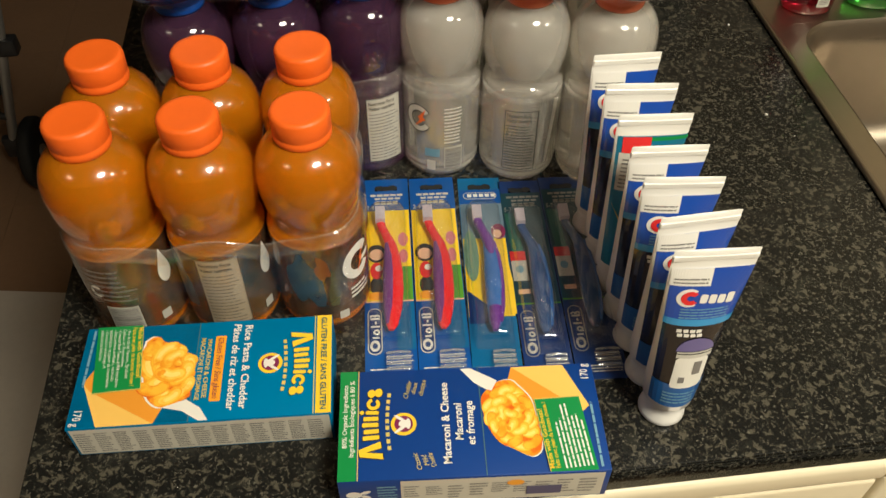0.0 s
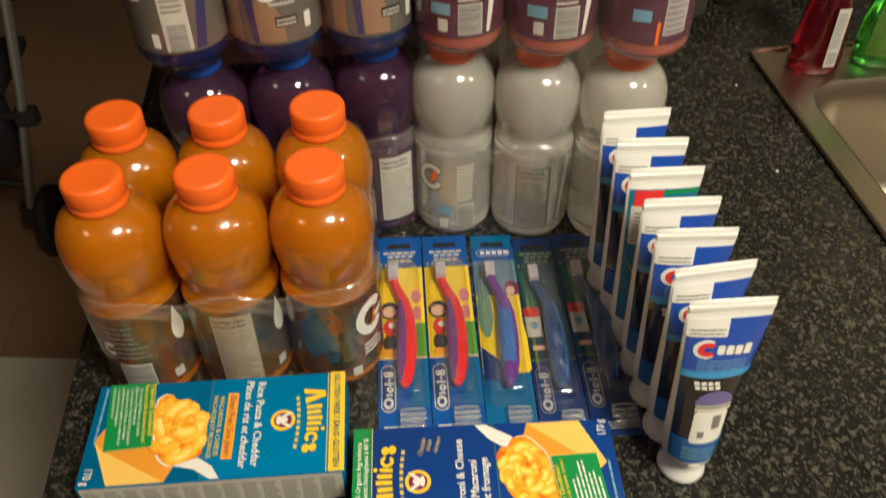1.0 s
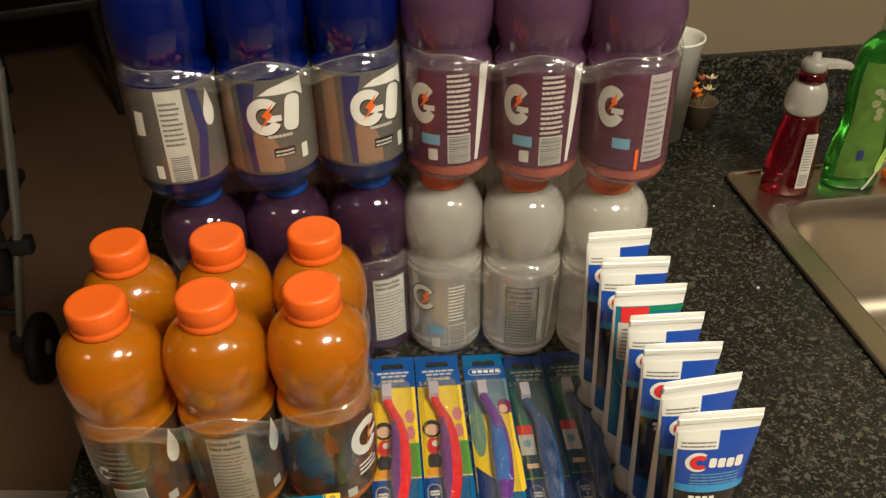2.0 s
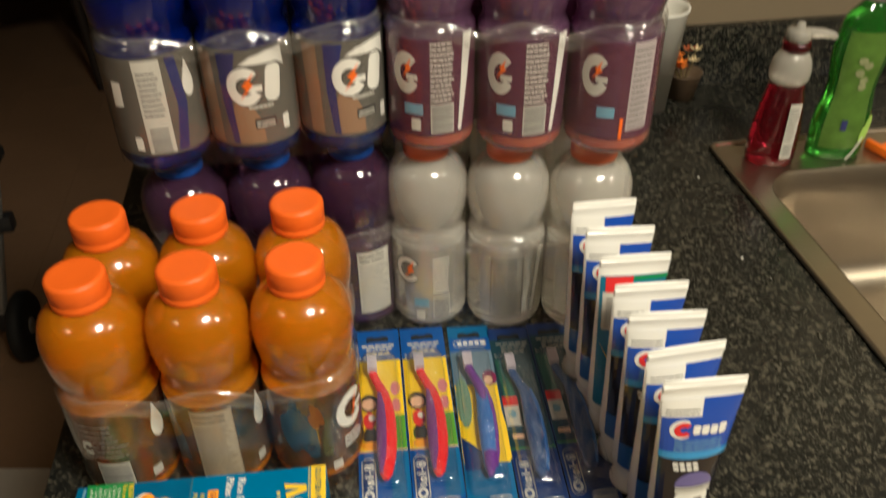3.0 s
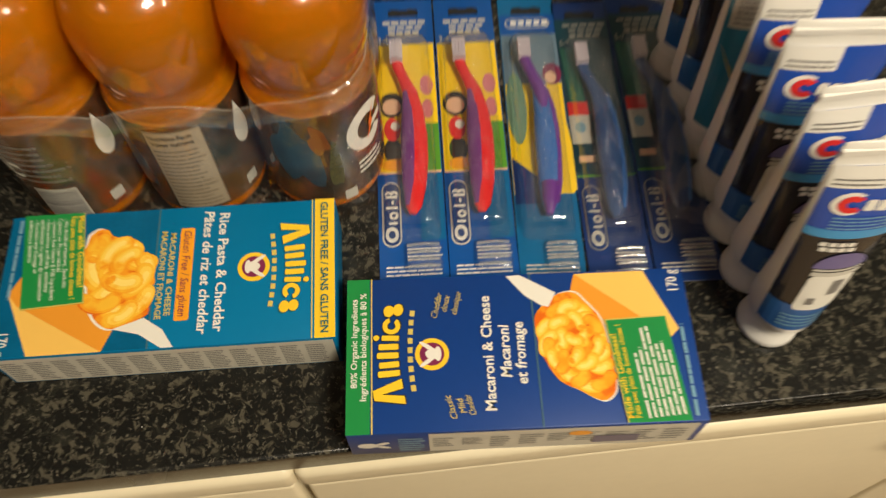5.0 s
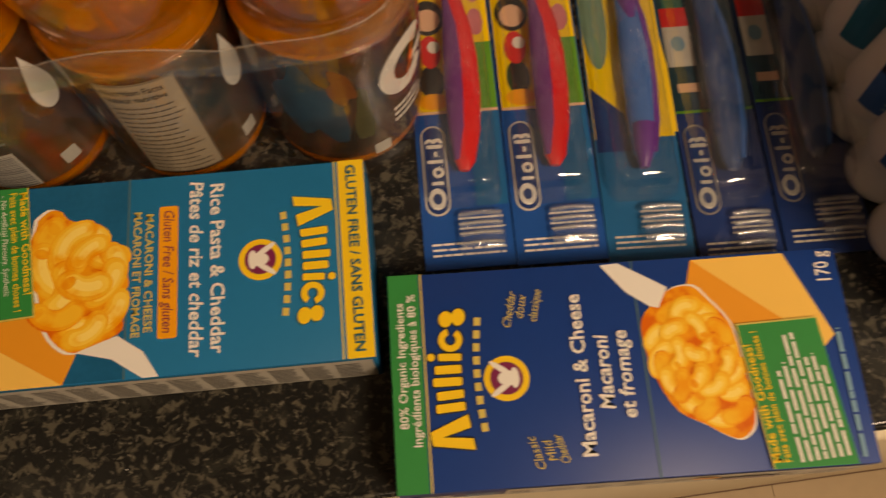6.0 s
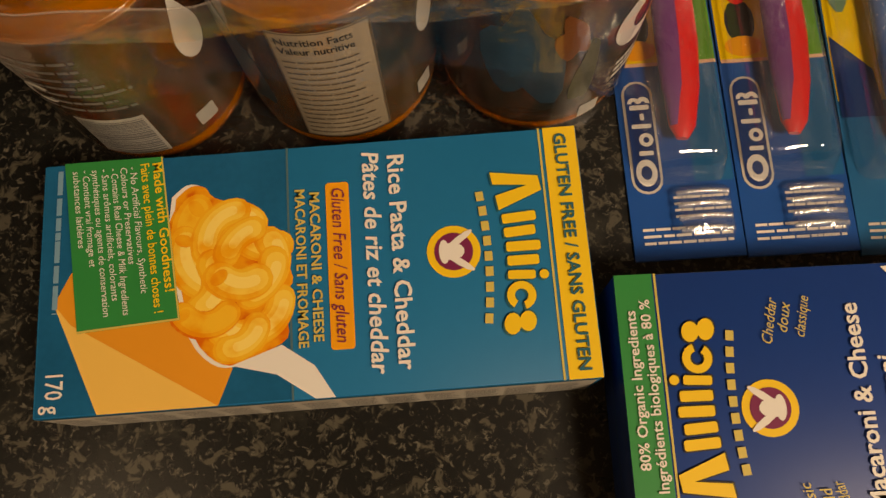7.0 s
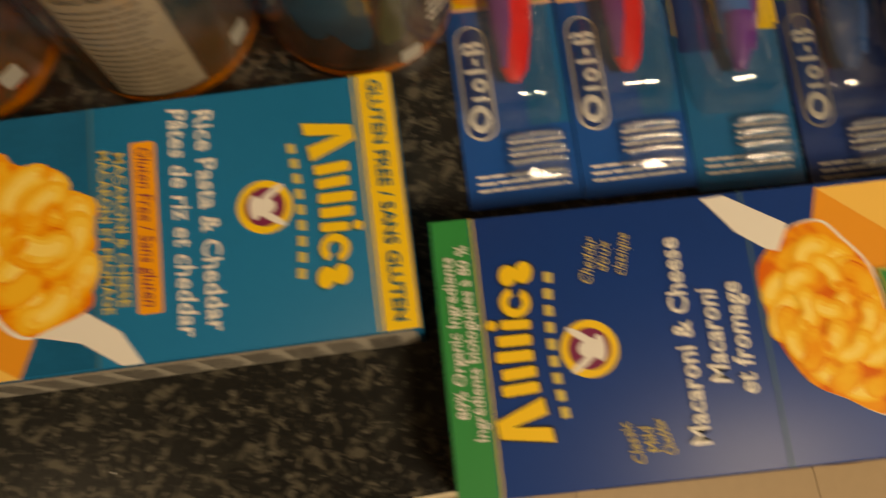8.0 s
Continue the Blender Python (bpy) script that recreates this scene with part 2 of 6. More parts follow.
CHEESE_DARK = mat("deep_cheddar_print", (0.80, 0.32, 0.03), 0.38, coat=0.05, vary=0.06, scale=30)


def pasta_ink(name, light, deep, lo, hi):
    """Photo print of sauced pasta: pale cheddar running into orange."""
    m = mat(name, light, 0.42, spec=0.3)
    nt = m.node_tree
    tc = nt.nodes.new("ShaderNodeTexCoord")
    n = nt.nodes.new("ShaderNodeTexNoise")
    n.inputs["Scale"].default_value, n.inputs["Detail"].default_value = 105, 3
    nt.links.new(tc.outputs["Object"], n.inputs["Vector"])
    r = nt.nodes.new("ShaderNodeMapRange")
    r.interpolation_type = "SMOOTHSTEP"
    r.inputs[1].default_value, r.inputs[2].default_value = lo, hi
    nt.links.new(n.outputs["Fac"], r.inputs[0])
    mx = nt.nodes.new("ShaderNodeMix")
    mx.data_type = "RGBA"
    mx.inputs[6].default_value, mx.inputs[7].default_value = (*light, 1), (*deep, 1)
    nt.links.new(r.outputs[0], mx.inputs[0])
    nt.links.new(mx.outputs[2], nt.nodes["Principled BSDF"].inputs["Base Color"])
    return m


PASTA_A = pasta_ink("golden_pasta_print", (0.90, 0.50, 0.04), (0.86, 0.34, 0.015), 0.42, 0.68)
PASTA_B = pasta_ink("light_pasta_print", (0.93, 0.61, 0.085), (0.88, 0.40, 0.022), 0.47, 0.72)
PASTA_C = pasta_ink("saucy_pasta_print", (0.89, 0.44, 0.028), (0.84, 0.29, 0.014), 0.40, 0.66)
PASTA_D = pasta_ink("pale_pasta_print", (0.95, 0.70, 0.17), (0.91, 0.50, 0.045), 0.50, 0.75)
PASTA_E = pasta_ink("pasta_shadow_print", (0.86, 0.34, 0.018), (0.72, 0.14, 0.008), 0.42, 0.60)
PLUM_INK = mat("plum_print", (0.20, 0.02, 0.08), 0.35)
CREASE = mat("scored_card_crease", (0.06, 0.14, 0.17), 0.5)
DARK_TEAL = mat("dark_teal_print", (0.003, 0.110, 0.245), 0.42, spec=0.16, vary=0.35, scale=35, fine=0.1)
LABEL_OLIVE = mat("olive_label_print", (0.13, 0.13, 0.06), 0.3, coat=0.5, vary=0.4, scale=90, alpha=0.7)
LABEL_STEEL = mat("steel_blue_label_print", (0.06, 0.11, 0.15), 0.3, coat=0.5, vary=0.4, scale=90, alpha=0.75)
LABEL_RUST = mat("rust_label_print", (0.30, 0.10, 0.03), 0.3, coat=0.5, vary=0.3, scale=90, alpha=0.7)
TEAL_INK = mat("teal_lettering", (0.01, 0.12, 0.16), 0.4)


# ---- mesh tools ----
def part(name, bm, material, parent, label=""):
    if isinstance(bm, bpy.types.Mesh):
        me = bm
    else:
        me = bpy.data.meshes.new(name)
        bm.to_mesh(me)
        bm.free()
    me.materials.clear()
    me.materials.append(material)
    ob = new(name, me)
    ob.parent = parent
    return tagged(ob, label)


def thing(name, place, label, category, group="", kind="", rz=0.0):
    ob = new(name)
    ob.empty_display_size = 0.02
    ob.matrix_basis = pose(*place, 0, 0, rz)
    return tagged(ob, label, category, group, kind)


def smooth(bm, angle=35):
    for f in bm.faces:
        f.smooth = True
    lim = radians(angle)
    for e in bm.edges:
        if len(e.link_faces) == 2 and e.calc_face_angle(0) > lim:
            e.smooth = False
    return bm


def box(x0, y0, z0, x1, y1, z1, bevel=0.0, seg=2, bm=None):
    bm = bm or bmesh.new()
    own = bmesh.ops.create_cube(bm, size=1.0)["verts"]
    bmesh.ops.scale(bm, vec=(x1 - x0, y1 - y0, z1 - z0), verts=own)
    bmesh.ops.translate(bm, vec=((x0 + x1) / 2, (y0 + y1) / 2, (z0 + z1) / 2), verts=own)
    if bevel:
        edges = list({e for v in own for e in v.link_edges})
        bmesh.ops.bevel(bm, geom=edges, offset=bevel, segments=seg, affect="EDGES", profile=0.5)
        for f in bm.faces:
            f.smooth = True
        smooth(bm)
    return bm


def lathe(profile, seg=40, close=True):
    """Turn (r, z) points round the z axis."""
    bm = bmesh.new()
    rings = []
    for r, z in profile:
        rings.append([bm.verts.new((r * math.cos(2 * math.pi * k / seg), r * math.sin(2 * math.pi * k / seg), z)) for k in range(seg)])
    for a, b in zip(rings, rings[1:]):
        for k in range(seg):
            bm.faces.new((a[k], a[(k + 1) % seg], b[(k + 1) % seg], b[k]))
    if close:
        bm.faces.new(rings[0][::-1])
        bm.faces.new(rings[-1])
    return smooth(bm)


def curve_profile(points, n=6):
    """Catmull-Rom through (r, z) points."""
    out = []
    p = [points[0], *points, points[-1]]
    for i in range(1, len(p) - 2):
        for k in range(n):
            t = k / n
            q = []
            for c in range(2):
                a, b, d, e = p[i - 1][c], p[i][c], p[i + 1][c], p[i + 2][c]
                q.append(0.5 * (2 * b + (d - a) * t + (2 * a - 5 * b + 4 * d - e) * t * t + (3 * b - a - 3 * d + e) * t ** 3))
            out.append(tuple(q))
    return out + [points[-1]]


def tube(points, r, seg=10, bm=None):
    """A round bar along a line of points."""
    bm = bm or bmesh.new()
    pts = [Vector(p) for p in points]
    rings = []
    for i, p in enumerate(pts):
        d = (pts[min(i + 1, len(pts) - 1)] - pts[max(i - 1, 0)]).normalized()
        u = d.cross(Vector((0, 0, 1)))
        if u.length < 0.05:
            u = d.cross(Vector((0, 1, 0)))
        u.normalize()
        w = d.cross(u)
        rr = r[i] if isinstance(r, (list, tuple)) else r
        rings.append([bm.verts.new(p + rr * (math.cos(2 * math.pi * k / seg) * u + math.sin(2 * math.pi * k / seg) * w)) for k in range(seg)])
    for a, b in zip(rings, rings[1:]):
        for k in range(seg):
            bm.faces.new((a[k], a[(k + 1) % seg], b[(k + 1) % seg], b[k]))
    bm.faces.new(rings[0][::-1])
    bm.faces.new(rings[-1])
    bmesh.ops.recalc_face_normals(bm, faces=bm.faces)
    return smooth(bm, 50)


# ---- flat print: shapes in the plane, laid on a surface by a map (x, y, lift) -> place ----
def rect(x0, y0, x1, y1, nx=1, ny=1):
    v = [(x0 + (x1 - x0) * i / nx, y0 + (y1 - y0) * j / ny) for j in range(ny + 1) for i in range(nx + 1)]
    f = [(j * (nx + 1) + i, j * (nx + 1) + i + 1, (j + 1) * (nx + 1) + i + 1, (j + 1) * (nx + 1) + i) for j in range(ny) for i in range(nx)]
    return v, f


def oval(cx, cy, rx, ry, n=20, turn=0.0):
    c, s = math.cos(turn), math.sin(turn)
    v = [(cx, cy)]
    for k in range(n):
        a, b = rx * math.cos(2 * math.pi * k / n), ry * math.sin(2 * math.pi * k / n)
        v.append((cx + a * c - b * s, cy + a * s + b * c))
    return v, [(0, 1 + k, 1 + (k + 1) % n) for k in range(n)]


def poly(*points):
    return list(points), [tuple(range(len(points)))]


def band(cx, cy, r0, r1, a0, a1, n=12):
    """Part of a ring, angles in degrees."""
    v = []
    for k in range(n + 1):
        a = radians(a0 + (a1 - a0) * k / n)
        v += [(cx + r0 * math.cos(a), cy + r0 * math.sin(a)), (cx + r1 * math.cos(a), cy + r1 * math.sin(a))]
    return v, [(2 * k, 2 * k + 1, 2 * k + 3, 2 * k + 2) for k in range(n)]


def rounded(x0, y0, x1, y1, r, n=4):
    p = []
    for cx, cy, a in ((x1 - r, y0 + r, -90), (x1 - r, y1 - r, 0), (x0 + r, y1 - r, 90), (x0 + r, y0 + r, 180)):
        p += [(cx + r * math.cos(radians(a + 90 * k / n)), cy + r * math.sin(radians(a + 90 * k / n))) for k in range(n + 1)]
    return poly(*p)


def turned(shape, degrees, cx=0.0, cy=0.0):
    v, f = shape
    c, s = math.cos(radians(degrees)), math.sin(radians(degrees))
    return [(cx + (x - cx) * c - (y - cy) * s, cy + (x - cx) * s + (y - cy) * c) for x, y in v], f


def words(text, x0, y0, x1, height=None, shear=0.0, bold=0.0):
    """Lettering that runs from x0 to x1 on the base line y0."""
    cu = bpy.data.curves.new("lettering", "FONT")
    cu.body, cu.size, cu.shear, cu.offset, cu.resolution_u = text, 1.0, shear, bold, 2
    ob = bpy.data.objects.new("lettering", cu)
    scene.collection.objects.link(ob)
    me = bpy.data.meshes.new_from_object(ob.evaluated_get(bpy.context.evaluated_depsgraph_get()))
    bpy.data.objects.remove(ob)
    bpy.data.curves.remove(cu)
    v = [(p.co.x, p.co.y) for p in me.vertices]
    f = [tuple(p.vertices) for p in me.polygons]
    bpy.data.meshes.remove(me)
    a, b = min(p[0] for p in v), max(p[0] for p in v)
    k = (x1 - x0) / (b - a)
    ky = height / 0.72 if height else k
    return [(x0 + (x - a) * k, y0 + y * ky) for x, y in v], f


def lines(x0, y0, x1, y1, n, fill=0.45, rag=0.25, seed=1, parts=1):
    """Rows of plain bars that stand for print too small to read."""
    rnd = random.Random(seed)
    out, h = [], (y1 - y0) / n
    for k in range(n):
        end = x1 - (x1 - x0) * rag * rnd.random()
        y = y0 + h * k
        x = x0
        while x < end - 1e-5:
            w = min(end - x, (x1 - x0) * (0.06 + 0.16 * rnd.random()) if parts > 1 else end - x)
            out.append(rect(x, y, x + w * (0.88 if parts > 1 else 1.0), y + h * fill, 3))
            x += w
    return out


def cut_fine(shape, step):
    """Split the faces of a flat shape into triangles no longer than step, so that it can follow a bend."""
    v, f = list(shape[0]), []
    todo = []
    for q in shape[1]:
        if len(q) == 3:
            todo.append(tuple(q))
        else:
            for tri in tessellate_polygon([[Vector((*v[i], 0)) for i in q]]):
                todo.append(tuple(q[i] for i in tri))
    made = {}
    while todo:
        t = todo.pop()
        d = [(math.hypot(v[t[i]][0] - v[t[i - 2]][0], v[t[i]][1] - v[t[i - 2]][1]), i) for i in range(3)]
        m, i = max(d)
        if m <= step:
            x = (v[t[1]][0] - v[t[0]][0]) * (v[t[2]][1] - v[t[0]][1]) - (v[t[1]][1] - v[t[0]][1]) * (v[t[2]][0] - v[t[0]][0])
            f.append(t if x > 0 else t[::-1])
            continue
        p, q, o = t[i], t[i - 2], t[i - 1]
        key = (min(p, q), max(p, q))
        if key not in made:
            made[key] = len(v)
            v.append(((v[p][0] + v[q][0]) / 2, (v[p][1] + v[q][1]) / 2))
        todo += [(p, made[key], o), (made[key], q, o)]
    return v, f


CURVED = {}      # maps onto bent surfaces, with the length at which shapes are split


def lay(name, shapes, where, lift, material, parent, label=""):
    """Join flat shapes into one mesh on the surface."""
    verts, faces = [], []
    step = CURVED.get(where)
    if step:
        shapes = [cut_fine(q, step) for q in shapes]
    for i, (v, f) in enumerate(shapes):
        k = len(verts)
        verts += [where(x, y, lift + (0.000025 * i if len(shapes) < 9 else 0.0)) for x, y in v]
        faces += [tuple(k + i for i in q) for q in f]
    me = bpy.data.meshes.new(name)
    me.from_pydata(verts, [], faces)
    me.update()
    return part(name, me, material, parent, label)


# ---- the room ----
def setting(name, bm, material, label="", category=""):
    ob = part(name, bm, material, None)
    return tagged(ob, label, category, kind="structure")


EX0, EY0, EY1, WX = -0.287, 0.2815, 1.085, 0.30      # worktop's end, front and back edges; where the back wall starts
SX0, SX1, SY0, SY1 = 0.452, 1.27, 0.36, 0.889         # sink's outer rim
worktop = bmesh.new()
for q in ((EX0, EY0, SX0, EY1), (SX0, SY1, 2.2, EY1), (SX0, EY0, 2.2, SY0), (SX1, SY0, 2.2, SY1)):
    box(q[0], q[1], C - 0.027, q[2], q[3], C, bm=worktop)
bmesh.ops.remove_doubles(worktop, verts=worktop.verts, dist=0.0005)
lip = [e for e in worktop.edges if all(v.co.z > C - 0.001 for v in e.verts) and (all(v.co.y < EY0 + 0.001 for v in e.verts) or all(v.co.x < EX0 + 0.001 for v in e.verts))]
bmesh.ops.bevel(worktop, geom=lip, offset=0.0022, segments=3, affect="EDGES", profile=0.5)
setting("worktop", smooth(worktop), STONE, "black speckled stone worktop with an eased edge", "worktop")
splash = box(WX, EY1 - 0.02, C, 2.2, EY1, C + 0.088, 0.002)
setting("trim_backsplash", splash, STONE, "low black speckled stone backsplash", "backsplash")
setting("wall_north", box(WX, EY1, 0.0, 2.3, EY1 + 0.12, 2.45), WALL, "olive beige painted wall behind the worktop", "wall")
# Wall past the corner, built as a thin slab in a paler beige.
setting("wall_pier", box(0.80, EY1 - 0.012, C + 0.089, 2.2, EY1 - 0.001, 2.45), WALL_LIGHT, "paler beige stretch of wall beside the sink", "wall")
setting("wall_west", box(-3.3, -2.5, 0.0, -3.2, 4.6, 2.45), WALL, "dim beige wall", "wall")
setting("wall_far", box(-3.2, 4.5, 0.0, 2.3, 4.6, 2.45), WALL, "dim beige wall across the room", "wall")
setting("wall_south", box(-3.2, -2.6, 0.0, 2.4, -2.5, 2.45), WALL, "beige wall behind the camera", "wall")
setting("wall_east", box(2.2, -2.5, 0.0, 2.3, EY1, 2.45), WALL, "beige kitchen wall", "wall")
setting("wall_east_far", box(2.2, EY1 + 0.12, 0.0, 2.3, 4.5, 2.45), WALL, "beige wall of the next room", "wall")
setting("ceiling", box(-3.3, -2.6, 2.45, 2.4, 4.6, 2.55), PLASTER, "white plaster ceiling", "ceiling")
floor = setting("floor", box(-3.2, -2.5, -0.08, 2.2, 4.5, -0.004), GROUT, "brown beige tiled floor", "floor")
# cord along the wall
part_cord = tube([(0.47, EY1 - 0.004, 1.012), (0.452, EY1 - 0.005, 1.045), (0.425, EY1 - 0.005, 1.09), (0.39, EY1 - 0.005, 1.16), (0.36, EY1 - 0.005, 1.3)], 0.004, 8)
setting("trim_wall_strip", part_cord, WALL_LIGHT, "thin pale strip running up the wall", "trim")


def ceiling_lamp(x, y, r):
    t = thing("ceiling_lamp", (x, y, 2.45), "round lit frosted glass ceiling lamp, the left one an added fill", "ceiling lamp", "ceiling lamps")
    part("base", lathe([(r * 0.9, -0.03), (r * 1.05, -0.02), (r * 1.05, 0.0)], 32), CHROME, t, "chrome base ring")
    part("shade", lathe(curve_profile([(0.004, -0.075), (r * 0.55, -0.065), (r * 0.85, -0.045), (r * 0.9, -0.031)], 4), 32), LAMP_GLASS, t, "frosted glass bowl")


# Fixtures out of view; the third only houses the added left fill.
for lx, ly in LAMPS:
    ceiling_lamp(lx, ly, 0.19)


# ---- cabinets under the worktop ----
def cabinet(x0, x1, label, top=C - 0.0275):
    t = thing("base_cabinet", (x0, EY0, 0.0), label, "cabinet", "base cabinets under the worktop")
    w = x1 - x0
    part("body", box(0.0, 0.012, 0.10, w, 0.60, top), CREAM, t)
    part("kickboard", box(0.0, 0.06, 0.0, w, 0.075, 0.099), DARK_WOOD, t, "dark recessed kickboard")
    part("rail", box(0.0, -0.004, C - 0.056, w, 0.0115, C - 0.0285, 0.0065, 4), CREAM, t, "rounded cream top rail")
    door = part("door", box(0.003, -0.002, 0.11, w - 0.003, 0.0115, C - 0.060, 0.004, 3), CREAM, t, "cream painted door")
    knob = lathe([(0.006, 0.0), (0.009, 0.004), (0.0175, 0.008), (0.0190, 0.012), (0.015, 0.016), (0.005, 0.018)], 24)
    bmesh.ops.scale(knob, vec=(1.15, 0.75, 0.7), verts=knob.verts)
    bmesh.ops.rotate(knob, cent=(0, 0, 0), matrix=Matrix.Rotation(radians(90), 3, "X"), verts=knob.verts)
    bmesh.ops.translate(knob, vec=(w - 0.040, -0.0015, 0.812), verts=knob.verts)
    part("knob", knob, KNOB_WOOD, door, "oval dark wooden knob")


cabinet(EX0 + 0.006, -0.10, "cream painted base cabinet at the worktop's end")
cabinet(-0.10, 0.358, "cream painted base cabinet with a dark wooden knob")
cabinet(0.358, 0.80, "cream painted base cabinet below the sink", C - 0.20)
cabinet(0.80, 1.30, "cream painted base cabinet below the sink", C - 0.20)
cabinet(1.30, 1.75, "cream painted base cabinet beside the sink")


# ---- sink ----
def rounded_loop(x0, y0, x1, y1, r, z, n=6):
    out = []
    for cx, cy, a in ((x1 - r, y0 + r, -90), (x1 - r, y1 - r, 0), (x0 + r, y1 - r, 90), (x0 + r, y0 + r, 180)):
        out += [(cx + r * math.cos(radians(a + 90 * k / n)), cy + r * math.sin(radians(a + 90 * k / n)), z) for k in range(n + 1)]
    return out


def loft(loops, close_last=True):
    bm = bmesh.new()
    rings = [[bm.verts.new(p) for p in loop] for loop in loops]
    n = len(rings[0])
    for a, b in zip(rings, rings[1:]):
        for k in range(n):
            bm.faces.new((a[k], a[(k + 1) % n], b[(k + 1) % n], b[k]))
    if close_last:
        bm.faces.new(rings[-1])
    bmesh.ops.recalc_face_normals(bm, faces=bm.faces)
    return smooth(bm, 60)


def sink():
    t = thing("kitchen_sink", (0, 0, C), "stainless steel double-bowl sink set into the worktop", "sink")
    mid = (SX0 + SX1) / 2
    by0, by1 = SY0 + 0.035, SY1 - 0.078
    bowls = ((SX0 + 0.030, mid - 0.015), (mid + 0.015, SX1 - 0.03))
    deck = bmesh.new()
    # raised outer rim and the flat deck between the bowls
    for a in ((SX0, SY0, SX1, by0), (SX0, by1, SX1, SY1), (SX0, by0, bowls[0][0], by1), (bowls[0][1], by0, bowls[1][0], by1), (bowls[1][1], by0, SX1, by1)):
        box(a[0], a[1], 0.0002, a[2], a[3], 0.0035, bm=deck)
    bmesh.ops.remove_doubles(deck, verts=deck.verts, dist=0.0003)
    part("deck", deck, STEEL, t)
    rim = bmesh.new()
    loop = rounded_loop(SX0, SY0, SX1, SY1, 0.012, 0.004)
    tube(loop + loop[:1], 0.0032, 8, rim)
    part("rim", rim, STEEL, t, "rolled steel rim")
    for x0, x1 in bowls:
        loops = [rounded_loop(x0, by0, x1, by1, 0.05, 0.004), rounded_loop(x0 + 0.003, by0 + 0.003, x1 - 0.003, by1 - 0.003, 0.05, -0.002),
                 rounded_loop(x0 + 0.008, by0 + 0.008, x1 - 0.008, by1 - 0.008, 0.05, -0.03), rounded_loop(x0 + 0.014, by0 + 0.014, x1 - 0.014, by1 - 0.014, 0.05, -0.13),
                 rounded_loop(x0 + 0.022, by0 + 0.022, x1 - 0.022, by1 - 0.022, 0.055, -0.155), rounded_loop(x0 + 0.05, by0 + 0.05, x1 - 0.05, by1 - 0.05, 0.06, -0.168)]
        bowl = part("bowl", loft(loops), STEEL, t)
        # corner fillets of the bowl's opening
        for cx, cy, sx, sy in ((x0, by0, 1, 1), (x1, by0, -1, 1), (x0, by1, 1, -1), (x1, by1, -1, -1)):
            fil = bmesh.new()
            arc = [(cx + sx * (0.05 - 0.05 * math.cos(radians(a))), cy + sy * (0.05 - 0.05 * math.sin(radians(a))), 0.0034) for a in range(0, 91, 15)]
            vs = [fil.verts.new(p) for p in arc] + [fil.verts.new((cx, cy, 0.0034))]
            fil.faces.new(vs)
            part("corner", fil, STEEL, t)
        cx, cy = (x0 + x1) / 2 + 0.03, (by0 + by1) / 2 + 0.0
        ring = lathe([(0.02, -0.1675), (0.036, -0.1665), (0.042, -0.1655), (0.046, -0.1665), (0.046, -0.1678)], 32)
        bmesh.ops.translate(ring, vec=(cx, cy, 0), verts=ring.verts)
        part("drain", ring, CHROME, bowl, "round chrome drain ring")


sink()


# ---- drink bottles ----
BODY = [(0.022, 0.0035), (0.0300, 0.0), (0.0338, 0.003), (0.0360, 0.009), (0.0352, 0.0125), (0.0364, 0.016), (0.0365, 0.022), (0.0365, 0.092), (0.0362, 0.0985), (0.0350, 0.1025), (0.0332, 0.1052), (0.0325, 0.1085), (0.0329, 0.1130), (0.0346, 0.1185), (0.0363, 0.127), (0.0373, 0.137), (0.0373, 0.147), (0.0360, 0.1565), (0.0330, 0.165), (0.0282, 0.1712), (0.0225, 0.1756), (0.0186, 0.1780), (0.0178, 0.180)]
R = 0.0366


def on_bottle(x, y, lift):
    """x: arc length from the front (-y) to the right, y: height."""
    a = -math.pi / 2 + x / R
    return ((R + lift) * math.cos(a), (R + lift) * math.sin(a), 0.0165 + (y - 0.0165) * 1.17)


CURVED[on_bottle] = 0.004


def cap(parent, material):
    ribs = 60
    prof = [(0.0200, 0.178), (0.0205, 0.1795), (0.0205, 0.1835), (0.0199, 0.1842), (0.0203, 0.185), (0.0206, 0.1975), (0.0196, 0.1995), (0.0178, 0.2003), (0.0150, 0.1998), (0.004, 0.1997)]
    bm = lathe(prof, ribs)
    for v in bm.verts:
        if 0.1845 < v.co.z < 0.198:
            k = round(math.atan2(v.co.y, v.co.x) / (2 * math.pi / ribs))
            s = 1.012 if k % 2 else 0.988
            v.co.x *= s
            v.co.y *= s
    ob = part("cap", bm, material, parent)
    return ob


